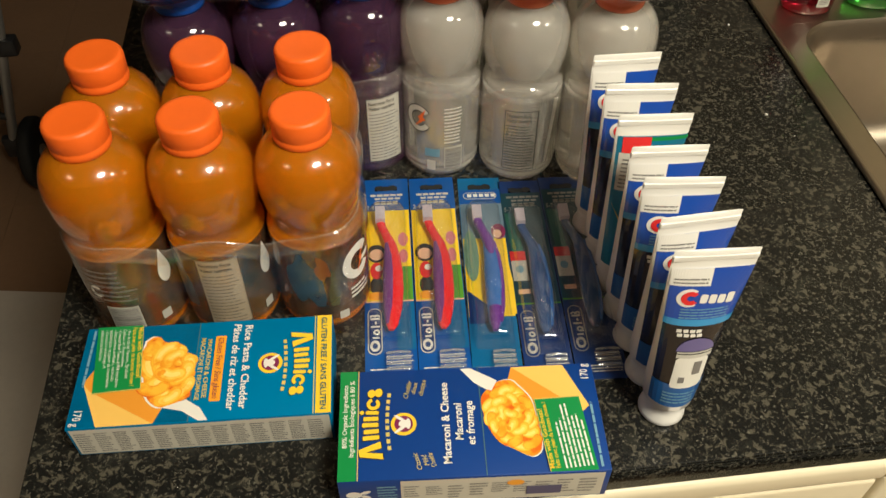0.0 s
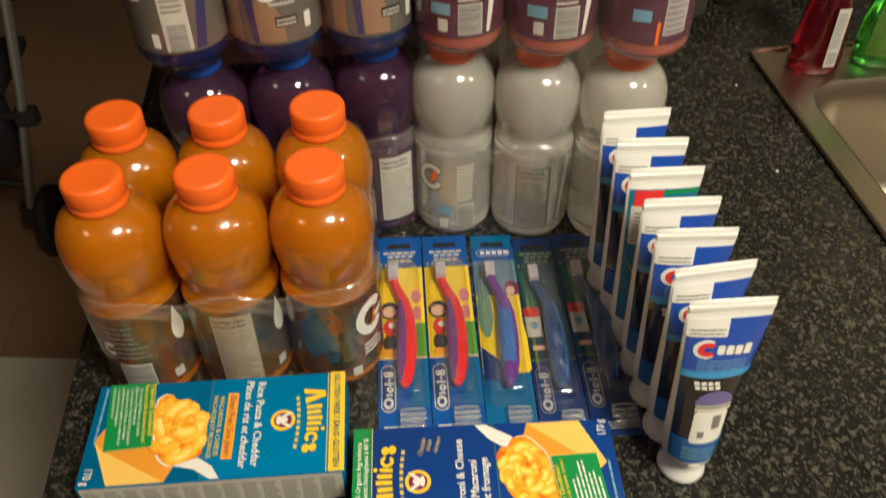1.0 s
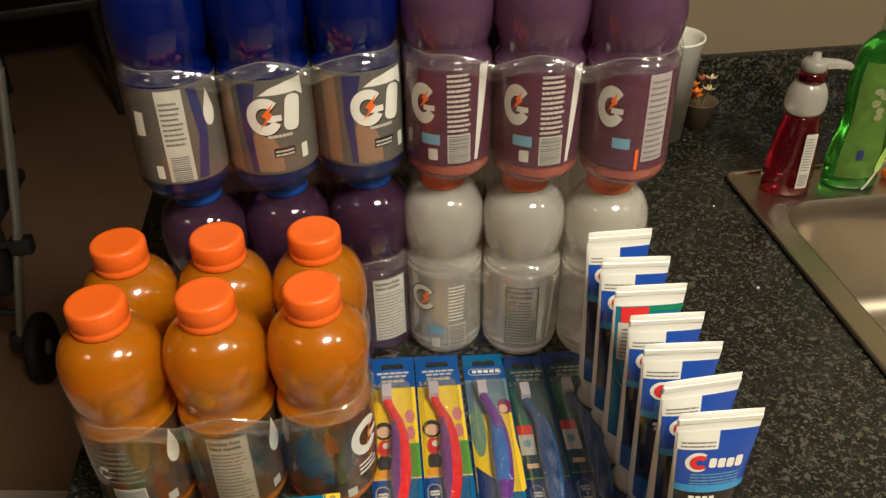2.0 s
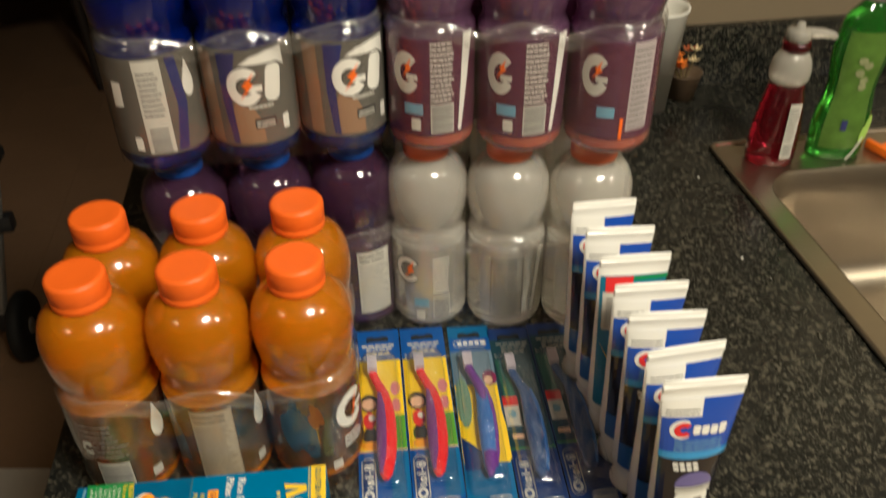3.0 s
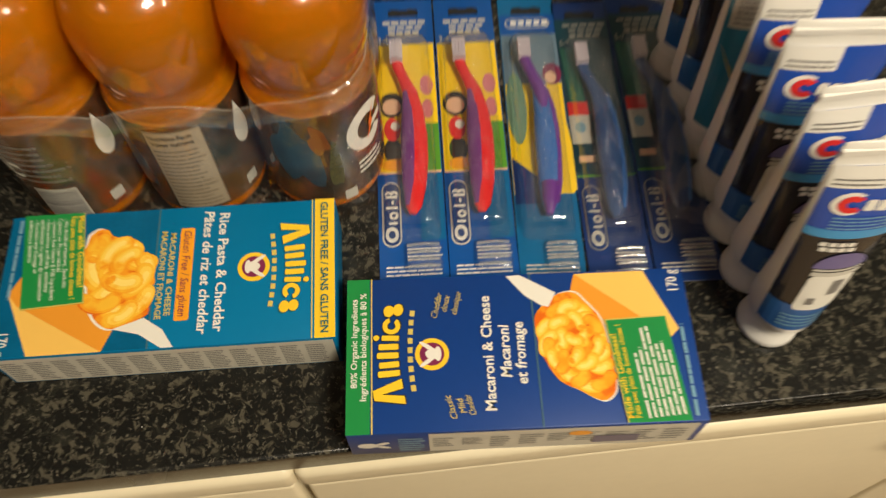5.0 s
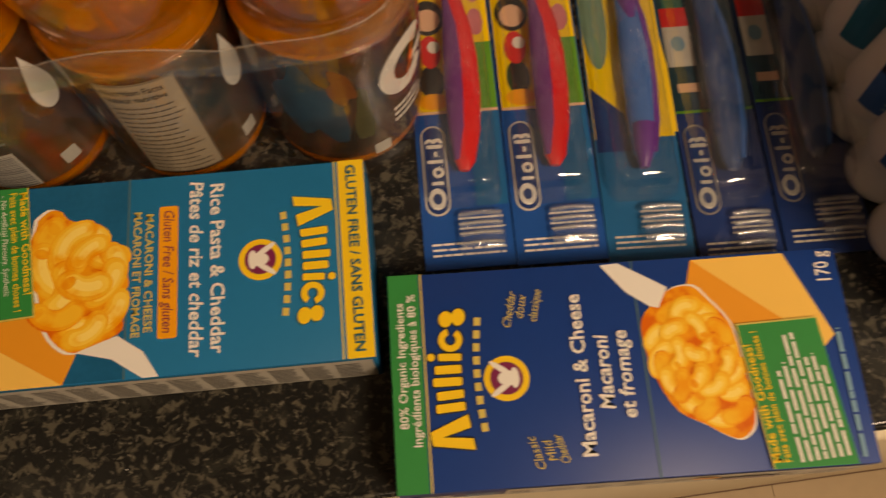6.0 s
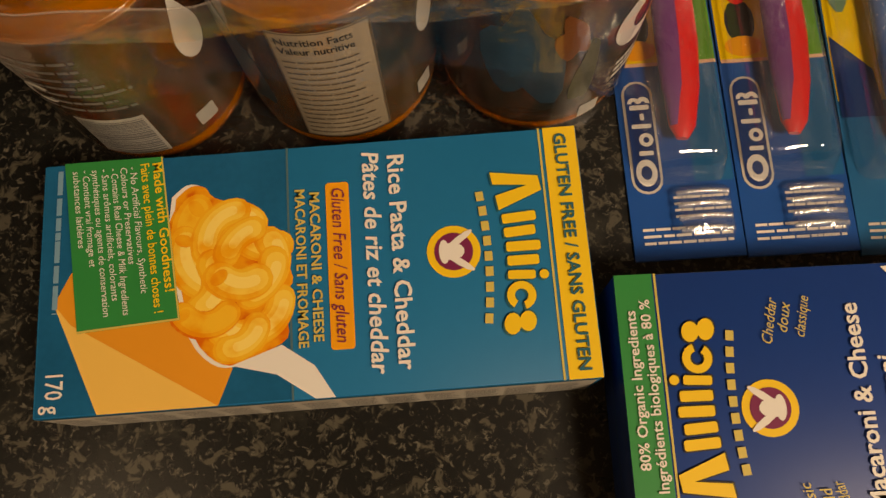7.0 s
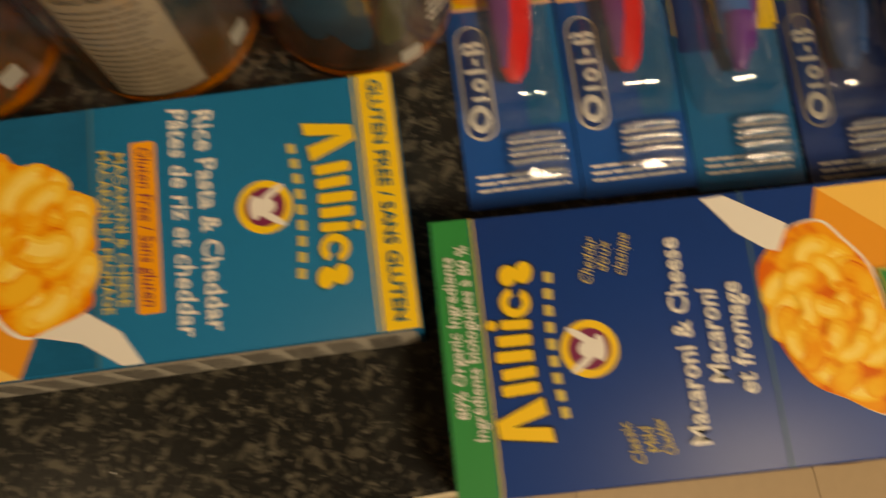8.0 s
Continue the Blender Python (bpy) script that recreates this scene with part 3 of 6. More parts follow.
def panel(parent, x0, y0, x1, y1, seed, title=True, base=None, ink=None):
    lay("facts_panel", [rect(x0, y0, x1, y1, 10)], on_bottle, 0.0006, base or PANEL_INK, parent, "off-white facts panel")
    bars = lines(x0 + 0.002, y0 + 0.003, x1 - 0.002, y1 - 0.012, 15, 0.26, 0.25, seed, 2)
    fr = 0.0006
    bars += [rect(x0, y0, x1, y0 + fr, 10), rect(x0, y1 - fr, x1, y1, 10), rect(x0, y0, x0 + fr, y1), rect(x1 - fr, y0, x1, y1)]
    lay("fine_print", bars, on_bottle, 0.0009, ink or GREY_INK, parent)
    if title:
        lay("lettering", [words("Nutrition Facts", x0 + 0.002, y1 - 0.006, x1 - 0.006, 0.0034, 0, 0.01), words("Valeur nutritive", x0 + 0.002, y1 - 0.0105, x1 - 0.006, 0.0034, 0, 0.01)], on_bottle, 0.0009, BLACK_INK, parent, "heading Nutrition Facts Valeur nutritive")


def barcode(parent, x0, y0, x1, y1, seed, up=True):
    lay("barcode_panel", [rect(x0, y0, x1, y1, 6)], on_bottle, 0.0006, PANEL_INK, parent)
    rnd = random.Random(seed)
    bars, y = [], y0 + 0.001
    while y < y1 - 0.0015:
        h = rnd.choice((0.0004, 0.0007, 0.001))
        bars.append(rect(x0 + 0.001, y, x1 - 0.001, y + h, 5))
        y += h + rnd.choice((0.0004, 0.0007))
    for bar in bars:
        lay("barcode_bar", [bar], on_bottle, 0.0009, GREY_INK, parent)


def emblem(parent, x, y, s):
    """A plain open ring with a slanted bolt."""
    lay("emblem_ring", [band(x, y, s * 0.52, s, 35, 325, 22), rect(x + s * 0.15, y - s * 0.25, x + s * 1.0, y + s * 0.02, 3)], on_bottle, 0.0007, WHITE_INK, parent, "white open ring emblem")
    lay("emblem_bolt", [poly((x - s * 0.12, y - s * 0.7), (x + s * 0.12, y - s * 0.02), (x + s * 0.02, y + s * 0.0), (x + s * 0.42, y + s * 0.75), (x + s * 0.22, y + s * 0.12), (x + s * 0.34, y + s * 0.08))], on_bottle, 0.0010, BOLT_INK, parent, "orange bolt emblem")


def drop(x, y, s):
    v = [(x, y + s * 2.0)]
    for k in range(13):
        a = radians(150 + 240 * k / 12)
        v.append((x + s * 0.60 * math.cos(a), y + s * math.sin(a)))
    return poly(*v)


def bottle(label, group, drink, cap_mat, sleeve, art, foot=None):
    t = thing("drink_bottle", (0, 0, 0), label, "bottle", group)
    part("body", lathe(curve_profile(BODY, 3), 48), drink, t)
    cap(t, cap_mat)
    if sleeve:
        part("label_sleeve", lathe([(R + 0.0002, 0.0155), (R + 0.00035, 0.02), (R + 0.00035, 0.092), (R - 0.0001, 0.0975)], 48, False), sleeve, t)
    # Added ring that paints in what the clear base reflects and refracts.
    if foot:
        part("base_ring", lathe([(0.0312, 0.0008), (0.0341, 0.003), (0.0364, 0.0085), (0.0356, 0.0125), (0.0366, 0.0152)], 48, False), foot, t, "added ring coloured like refraction in the clear base")
    art(t)
    return t


def patch(x, y, rx, ry, seed, turn=0.0):
    """An uneven splash outline."""
    rnd = random.Random(seed)
    k1, k2, k3 = rnd.uniform(0, 6), rnd.uniform(0, 6), rnd.uniform(0, 6)
    pts = []
    for k in range(22):
        a = 2 * math.pi * k / 22
        s = 1 + 0.20 * math.sin(2 * a + k1) + 0.16 * math.sin(3 * a + k2) + 0.10 * math.sin(5 * a + k3)
        u, v = rx * s * math.cos(a), ry * s * math.sin(a)
        pts.append((x + u * math.cos(turn) - v * math.sin(turn), y + u * math.sin(turn) + v * math.cos(turn)))
    return poly(*pts)


def tall(shape, y, s):
    """Stretch a flat shape upwards about the height y."""
    return [(x, y + (q - y) * s) for x, q in shape[0]], shape[1]


def art_orange_facts(t):
    panel(t, -0.017, 0.018, 0.014, 0.082, 3, True, PANEL_WARM, BROWN_INK)
    lay("label_mark", [drop(0.037, 0.060, 0.010)], on_bottle, 0.0006, WHITE_INK, t, "white drop shape")
    lay("deposit_mark", [rounded(0.028, 0.02, 0.036, 0.028, 0.001)], on_bottle, 0.0007, PANEL_INK, t)
    lay("colour_swirl", [patch(-0.035, 0.055, 0.009, 0.024, 74, 0.2)], on_bottle, 0.0005, LABEL_STEEL, t)


def art_orange_code(t):
    barcode(t, -0.012, 0.016, 0.012, 0.042, 5)
    lay("label_mark", [drop(0.040, 0.060, 0.010)], on_bottle, 0.0006, WHITE_INK, t, "white drop shape")
    lay("label_ring", [band(-0.015, 0.056, 0.003, 0.0055, 40, 330, 12)], on_bottle, 0.0006, WHITE_INK, t, "small white ring")
    lay("deposit_mark", [rounded(0.026, 0.02, 0.034, 0.028, 0.001)], on_bottle, 0.0007, PANEL_INK, t)
    lay("fine_print", lines(-0.02, 0.048, 0.016, 0.080, 7, 0.3, 0.3, 8, 2), on_bottle, 0.0006, GREY_INK, t)


def art_orange_logo(t):
    emblem(t, 0.028, 0.062, 0.0155)
    lay("colour_swirl", [patch(-0.017, 0.055, 0.012, 0.027, 71, 0.1)], on_bottle, 0.0005, mat("steel_blue_print", (0.05, 0.11, 0.17), 0.35, vary=0.5, scale=70, alpha=0.7), t, "blue printed swirl")
    lay("colour_splash", [patch(-0.003, 0.068, 0.005, 0.011, 72, 0.3)], on_bottle, 0.0007, LABEL_RUST, t, "rusty printed splash")
    lay("colour_splash", [patch(0.004, 0.046, 0.0032, 0.022, 73, -0.05)], on_bottle, 0.0007, LABEL_OLIVE, t, "old gold printed splash")
    lay("fine_print", lines(0.018, 0.030, 0.040, 0.042, 3, 0.5, 0.3, 4, 2), on_bottle, 0.0007, WHITE_INK, t)
    lay("deposit_mark", [rounded(0.006, 0.014, 0.014, 0.022, 0.001)], on_bottle, 0.0007, PANEL_INK, t)


def art_plain(t):
    lay("label_mark", [drop(0.02, 0.06, 0.009)], on_bottle, 0.0006, WHITE_INK, t)


def art_clear_logo(t):
    lay("emblem_frame", [band(-0.020, 0.062, 0.0075, 0.0122, 35, 325, 22)], on_bottle, 0.0006, WHITE_INK, t, "pale open ring emblem")
    lay("emblem_line", [band(-0.020, 0.062, 0.0122, 0.0130, 30, 330, 22)], on_bottle, 0.0008, BLACK_INK, t)
    lay("emblem_line", [band(-0.020, 0.062, 0.0068, 0.0075, 35, 325, 22)], on_bottle, 0.0008, BLACK_INK, t)
    lay("emblem_bolt", [poly((-0.0235, 0.054), (-0.0185, 0.061), (-0.0205, 0.0632), (-0.0130, 0.0715), (-0.0155, 0.0640), (-0.0130, 0.0620))], on_bottle, 0.001, BOLT_INK, t, "orange bolt emblem")
    barcode(t, 0.004, 0.014, 0.021, 0.036, 6)
    lay("fine_print", lines(0.004, 0.040, 0.021, 0.076, 11, 0.4, 0.2, 12, 2), on_bottle, 0.0006, WHITE_INK, t)
    lay("colour_mark", [rect(-0.014, 0.026, 0.0, 0.034, 4)], on_bottle, 0.0006, CYAN_INK, t, "light blue mark")
    lay("deposit_mark", [rounded(-0.012, 0.012, -0.004, 0.022, 0.001)], on_bottle, 0.0007, PANEL_INK, t)


def art_clear_facts(t):
    panel(t, -0.016, 0.018, 0.014, 0.076, 9, True, LABEL_CLEAR, BLACK_INK)
    lay("label_slash", [poly((0.024, 0.02), (0.027, 0.02), (0.036, 0.078), (0.030, 0.082))], on_bottle, 0.0006, PANEL_INK, t)


def art_purple_facts(t):
    panel(t, -0.004, 0.018, 0.028, 0.080, 10)


def art_pink_code(t):
    barcode(t, -0.002, 0.018, 0.017, 0.040, 16)
    lay("fine_print", lines(-0.002, 0.042, 0.018, 0.086, 12, 0.5, 0.15, 22, 2), on_bottle, 0.0006, PANEL_INK, t)
    lay("label_slash", [poly((0.021, 0.018), (0.024, 0.018), (0.036, 0.088), (0.026, 0.088))], on_bottle, 0.0006, WHITE_INK, t, "white slanted stripe")
    lay("emblem_frame", [tall(band(-0.022, 0.062, 0.0052, 0.0115, 40, 330, 18), 0.062, 1.3), rect(-0.0215, 0.0575, -0.0120, 0.0615, 3)], on_bottle, 0.0006, PANEL_INK, t, "pale open ring emblem")
    lay("emblem_bolt", [poly((-0.0245, 0.059), (-0.021, 0.065), (-0.0225, 0.0665), (-0.017, 0.073), (-0.0185, 0.0675), (-0.0165, 0.066))], on_bottle, 0.001, BOLT_INK, t, "orange bolt emblem")
    lay("colour_mark", [rect(-0.024, 0.032, -0.008, 0.040, 4)], on_bottle, 0.0006, CYAN_INK, t, "light blue mark")
    lay("deposit_mark", [rounded(-0.018, 0.02, -0.010, 0.029, 0.001)], on_bottle, 0.0007, PANEL_INK, t)


def art_pink_facts(t):
    lay("facts_panel", [rect(0.006, 0.022, 0.026, 0.086, 8)], on_bottle, 0.0006, mat("lilac_grey_panel", (0.42, 0.36, 0.36), 0.4), t, "pale facts panel")
    lay("fine_print", lines(0.0075, 0.024, 0.025, 0.084, 14, 0.35, 0.2, 31, 2), on_bottle, 0.0009, GREY_INK, t)
    lay("label_stripe", [rect(0.001, 0.016, 0.0035, 0.032, 1)], on_bottle, 0.0008, BOLT_INK, t, "orange stripe")
    lay("emblem_frame", [tall(band(-0.022, 0.062, 0.0052, 0.0115, 40, 330, 18), 0.062, 1.3), rect(-0.0215, 0.0575, -0.0120, 0.0615, 3)], on_bottle, 0.0006, PANEL_INK, t, "pale open ring emblem")
    lay("emblem_bolt", [poly((-0.0245, 0.059), (-0.021, 0.065), (-0.0225, 0.0665), (-0.017, 0.073), (-0.0185, 0.0675), (-0.0165, 0.066))], on_bottle, 0.001, BOLT_INK, t, "orange bolt emblem")
    lay("colour_mark", [rect(-0.018, 0.032, -0.004, 0.040, 4)], on_bottle, 0.0006, CYAN_INK, t, "light blue mark")


def art_blue_logo(t):
    lay("label_field", [rect(-0.05, 0.0175, 0.05, 0.084, 30)], on_bottle, 0.0005, LABEL_GREY, t, "grey label field")
    lay("label_arc", [poly((-0.024, 0.0835), (-0.009, 0.0835), (-0.0135, 0.066), (-0.0165, 0.048), (-0.015, 0.018), (-0.0195, 0.018), (-0.0235, 0.05))], on_bottle, 0.0007, LABEL_NAVY, t, "navy printed arc")
    lay("label_band", [poly((-0.0145, 0.018), (0.006, 0.018), (0.005, 0.034), (-0.003, 0.049), (-0.0115, 0.054), (-0.016, 0.044))], on_bottle, 0.0008, LABEL_BRONZE, t, "bronze printed field")
    lay("label_band", [poly((-0.040, 0.018), (-0.028, 0.018), (-0.030, 0.083), (-0.044, 0.083))], on_bottle, 0.0008, LABEL_BRONZE, t, "bronze printed field")
    lay("label_sweep", [poly((-0.008, 0.0750), (0.001, 0.0800), (0.014, 0.0830), (0.028, 0.0838), (0.029, 0.0700), (0.022, 0.0745))], on_bottle, 0.0007, WHITE_INK, t, "white printed sweep")
    ring = band(-0.0050, 0.0600, 0.0064, 0.0135, 42, 330, 24)
    bar = rect(-0.0040, 0.0560, 0.0080, 0.0605, 3)
    block = turned(rounded(0.0105, 0.0475, 0.0235, 0.0735, 0.0050), -9, 0.017, 0.061)
    lay("emblem_shadow", [([(x + 0.0008, y - 0.0010) for x, y in v], f) for v, f in (ring, bar, block)], on_bottle, 0.0009, BLACK_INK, t)
    lay("emblem_ring", [ring, bar], on_bottle, 0.0011, WHITE_INK, t, "white open ring emblem")
    lay("emblem_block", [block], on_bottle, 0.0011, WHITE_INK, t, "white slanted block emblem")
    lay("emblem_bolt", [poly((-0.0095, 0.0505), (-0.0040, 0.0585), (-0.0072, 0.0608), (0.0030, 0.0700), (-0.0012, 0.0632), (0.0016, 0.0612))], on_bottle, 0.0014, BOLT_INK, t, "orange bolt emblem")
    lay("dark_tab", [rect(-0.001, 0.029, 0.016, 0.036, 4)], on_bottle, 0.0010, BLACK_INK, t)
    lay("fine_print", lines(0.0, 0.030, 0.0155, 0.0355, 2, 0.5, 0.1, 40, 2) + lines(-0.004, 0.044, 0.016, 0.047, 1, 0.7, 0.1, 41, 3), on_bottle, 0.0013, PANEL_INK, t)
    lay("deposit_mark", [rounded(0.022, 0.024, 0.028, 0.035, 0.001)], on_bottle, 0.0009, WHITE_INK, t)


def art_blue_code(t):
    lay("label_field", [rect(-0.05, 0.0175, 0.05, 0.084, 30)], on_bottle, 0.0005, LABEL_GREY, t, "grey label field")
    lay("facts_panel", [rect(-0.006, 0.0175, 0.014, 0.084, 8)], on_bottle, 0.0007, PANEL_INK, t, "off-white text panel")
    lay("fine_print", lines(-0.004, 0.045, 0.012, 0.078, 9, 0.4, 0.2, 17, 2), on_bottle, 0.0010, GREY_INK, t)
    rnd = random.Random(19)
    for k in range(12):
        lay("barcode_bar", [rect(-0.003, 0.018 + k * 0.0016, 0.011, 0.0186 + k * 0.0016 + 0.0005 * rnd.random(), 4)], on_bottle, 0.0010, GREY_INK, t)
    lay("label_arc", [poly((0.016, 0.0175), (0.022, 0.05), (0.018, 0.084), (0.026, 0.084), (0.030, 0.05), (0.024, 0.0175))], on_bottle, 0.0007, LABEL_NAVY, t, "navy printed arc")
    lay("label_mark", [drop(0.034, 0.062, 0.009)], on_bottle, 0.0010, WHITE_INK, t, "white drop shape")
    lay("emblem_block", [poly((-0.028, 0.051), (-0.019, 0.052), (-0.018, 0.069), (-0.026, 0.069))], on_bottle, 0.0010, WHITE_INK, t, "white block emblem")
    lay("deposit_mark", [rounded(-0.016, 0.020, -0.010, 0.030, 0.001)], on_bottle, 0.0009, WHITE_INK, t)


def hull_loop(places, r, n=120):
    """Outline of film stretched round several bottles."""
    out = []
    for k in range(n):
        a = 2 * math.pi * k / n
        d = Vector((math.cos(a), math.sin(a)))
        best = max(places, key=lambda p: p[0] * d.x + p[1] * d.y)
        out.append((best[0] + r * d.x, best[1] + r * d.y))
    # fill in the straight runs
    full = []
    for p, q in zip(out, out[1:] + out[:1]):
        gap = math.hypot(q[0] - p[0], q[1] - p[1])
        m = max(1, int(gap / 0.004))
        full += [(p[0] + (q[0] - p[0]) * i / m, p[1] + (q[1] - p[1]) * i / m) for i in range(m)]
    return full


def film(places, z0, z1, label, sag=0.010, rim_on=True):
    """Clear film pulled tight round a pack, its upper rim dipping between bottles."""
    t = thing("shrink_film", (0, 0, 0), label, "film", "shrink films")
    loop = hull_loop(places, 0.0372)
    bm = bmesh.new()
    rows = []
    levels = [0.0, 0.1, 0.25, 0.4, 0.55, 0.7, 0.85, 0.95, 1.0]
    mid = (sum(p[0] for p in places) / len(places), sum(p[1] for p in places) / len(places))
    tops = []
    for x, y in loop:
        near = min(math.hypot(x - p[0], y - p[1]) for p in places)
        far = min(1.0, max(0.0, (near - 0.0372) / 0.014))
        tops.append((x, y, z1 - 0.006 - sag * far + 0.0012 * noise.noise(Vector((x * 60, y * 60, z1))), far))
    for lv in levels:
        row = []
        for x, y, zt, far in tops:
            wob = 0.0006 * noise.noise(Vector((x * 90, y * 90, lv * 9)))
            inn = 0.0016 * (lv > 0.97) + 0.004 * far
            d = Vector((mid[0] - x, mid[1] - y)).normalized()
            row.append(bm.verts.new((x + d.x * (inn + wob), y + d.y * (inn + wob), z0 + (zt - z0) * lv)))
        rows.append(row)
    n = len(tops)
    for a, b in zip(rows, rows[1:]):
        for k in range(n):
            bm.faces.new((a[k], a[(k + 1) % n], b[(k + 1) % n], b[k]))
    part("sheet", smooth(bm, 80), FILM, t)
    if rim_on:
        rim = bmesh.new()
        rows = [[], [], [], [], []]
        for x, y, zt, far in tops:
            d = Vector((mid[0] - x, mid[1] - y)).normalized()
            for row, (inn, dz) in zip(rows, ((-0.0006, -0.016), (-0.0002, -0.0115), (0.0008, -0.0085), (0.0022, -0.0062), (0.0038, -0.0048))):
                row.append(rim.verts.new((x + d.x * (inn + 0.004 * far), y + d.y * (inn + 0.004 * far), zt + dz)))
        for a, b in zip(rows, rows[1:]):
            for k in range(n):
                rim.faces.new((a[k], a[(k + 1) % n], b[(k + 1) % n], b[k]))
        part("rim", smooth(rim, 80), FILM_RIM, t, "milky gathered film rim")
        edge = []
        for x, y, zt, far in tops[::2]:
            d = Vector((mid[0] - x, mid[1] - y)).normalized()
            edge.append((x + d.x * (0.0038 + 0.004 * far), y + d.y * (0.0038 + 0.004 * far), zt - 0.0047))
        part("edge", tube(edge + edge[:1], 0.00035, 6), FILM_EDGE, t, "thick milky film edge")


def grid(origin, along, across, n=3, m=2):
    return [[(origin[0] + along[0] * i + across[0] * j, origin[1] + along[1] * i + across[1] * j) for i in range(n)] for j in range(m)]


def place_bottles(rows, z, kinds, spare, turn):
    for j, row in enumerate(rows):
        for i, (x, y) in enumerate(row):
            src = kinds[i] if j == 0 else spare
            copy_thing(src, pose(x, y, z, 0, 0, turn[i] if j == 0 else 40 * i))


ORANGE_G = "orange drink bottles in a six-pack"
O = [bottle("bottle of cloudy orange drink with orange cap, facts panel showing", ORANGE_G, ORANGE_DRINK, ORANGE_CAP, LABEL_SILVER, art_orange_facts),
     bottle("bottle of cloudy orange drink with orange cap, barcode showing", ORANGE_G, ORANGE_DRINK, ORANGE_CAP, LABEL_SILVER, art_orange_code),
     bottle("bottle of cloudy orange drink with orange cap, ring emblem showing", ORANGE_G, ORANGE_DRINK, ORANGE_CAP, LABEL_SILVER, art_orange_logo),
     bottle("bottle of cloudy orange drink with orange cap, back row", ORANGE_G, ORANGE_DRINK, ORANGE_CAP, LABEL_SILVER, art_plain)]
orange_rows = grid((-0.2155, 0.4735), (0.0742, -0.0030), (0.0026, 0.0725))
place_bottles(orange_rows, C + 0.0005, (O[1], O[0], O[2]), O[3], (-6, 4, 8))
film([p for r in orange_rows for p in r], C + 0.002, C + 0.121, "clear shrink film round the orange six-pack")

PURPLE_G = "dark purple drink bottles in the lower pack"
P = [bottle("bottle of dark purple drink with blue cap, facts panel showing", PURPLE_G, PURPLE_DRINK, BLUE_CAP, CLEAR_PET, art_purple_facts)]
purple_rows = grid((-0.165, 0.643), (0.0742, 0.0030), (-0.003, 0.0737))
place_bottles(purple_rows, C + 0.0005, (P[0], P[0], P[0]), P[0], (0, 0, 0))
film([p for r in purple_rows for p in r], C + 0.002, C + 0.121, "clear shrink film round the purple six-pack")

CLEAR_G = "cloudy white drink bottles in the lower pack"
K = [bottle("bottle of cloudy white drink with coral cap, ring emblem showing", CLEAR_G, CLEAR_DRINK, CORAL_CAP, LABEL_CLEAR, art_clear_logo),
     bottle("bottle of cloudy white drink with coral cap, facts panel showing", CLEAR_G, CLEAR_DRINK, CORAL_CAP, LABEL_CLEAR, art_clear_facts)]
clear_rows = grid((0.049, 0.637), (0.0722, -0.0150), (0.0150, 0.0722))
place_bottles(clear_rows, C + 0.0005, (K[0], K[1], K[1]), K[1], (-8, -8, -8))
film([p for r in clear_rows for p in r], C + 0.002, C + 0.121, "clear shrink film round the white six-pack")

BLUE_G = "deep blue drink bottles in the upper pack"
B = [bottle("bottle of deep blue drink, grey label with barcode panel", BLUE_G, BLUE_DRINK, BLUE_CAP, LABEL_GREY, art_blue_code, TEAL_FOOT),
     bottle("bottle of deep blue drink, grey label with white emblem", BLUE_G, BLUE_DRINK, BLUE_CAP, LABEL_GREY, art_blue_logo, TEAL_FOOT)]
blue_rows = grid((-0.168, 0.633), (0.0742, 0.0035), (-0.003, 0.0737))
place_bottles(blue_rows, C + 0.2015, (B[0], B[1], B[1]), B[1], (0, 6, 16))
film([p for r in blue_rows for p in r], C + 0.203, C + 0.323, "clear shrink film round the blue six-pack")

PINK_G = "plum coloured drink bottles in the upper pack"
Q = [bottle("bottle of plum drink, label with barcode and ring emblem", PINK_G, PINK_DRINK, CORAL_CAP, LABEL_PLUM, art_pink_code, CORAL_FOOT),
     bottle("bottle of plum drink, label with pale facts panel", PINK_G, PINK_DRINK, CORAL_CAP, LABEL_PLUM, art_pink_facts, CORAL_FOOT)]
pink_rows = grid((0.0535, 0.628), (0.0722, -0.0150), (0.0150, 0.0722))
place_bottles(pink_rows, C + 0.2015, (Q[0], Q[0], Q[1]), Q[1], (-6, -6, -6))
film([p for r in pink_rows for p in r], C + 0.203, C + 0.323, "clear shrink film round the plum six-pack")
for src in O + P + K + B + Q:
    for o in (*src.children_recursive, src):
        bpy.data.objects.remove(o)


# ---- macaroni boxes ----
BW, BL, BH = 0.0868, 0.1845, 0.036


def elbow(x, y, r, w, a0, sweep):
    """Outline of one bent piece of pasta."""
    v, f = band(x, y, r - w, r + w, a0, a0 + sweep, 9)
    for e, sign in ((a0, -1), (a0 + sweep, 1)):
        cx, cy = x + r * math.cos(radians(e)), y + r * math.sin(radians(e))
        k = len(v)
        v.append((cx, cy))
        for q in range(7):
            b = radians(e + sign * 180 * q / 6)
            v.append((cx + w * math.cos(b), cy + w * math.sin(b)))
        f += [(k, k + 1 + q, k + 2 + q) if sign > 0 else (k, k + 2 + q, k + 1 + q) for q in range(6)]
    return v, f


def inside(outline, x, y):
    hit = False
    for (ax, ay), (bx, by) in zip(outline, outline[1:] + outline[:1]):
        if (ay > y) != (by > y) and x < ax + (bx - ax) * (y - ay) / (by - ay):
            hit = not hit
    return hit


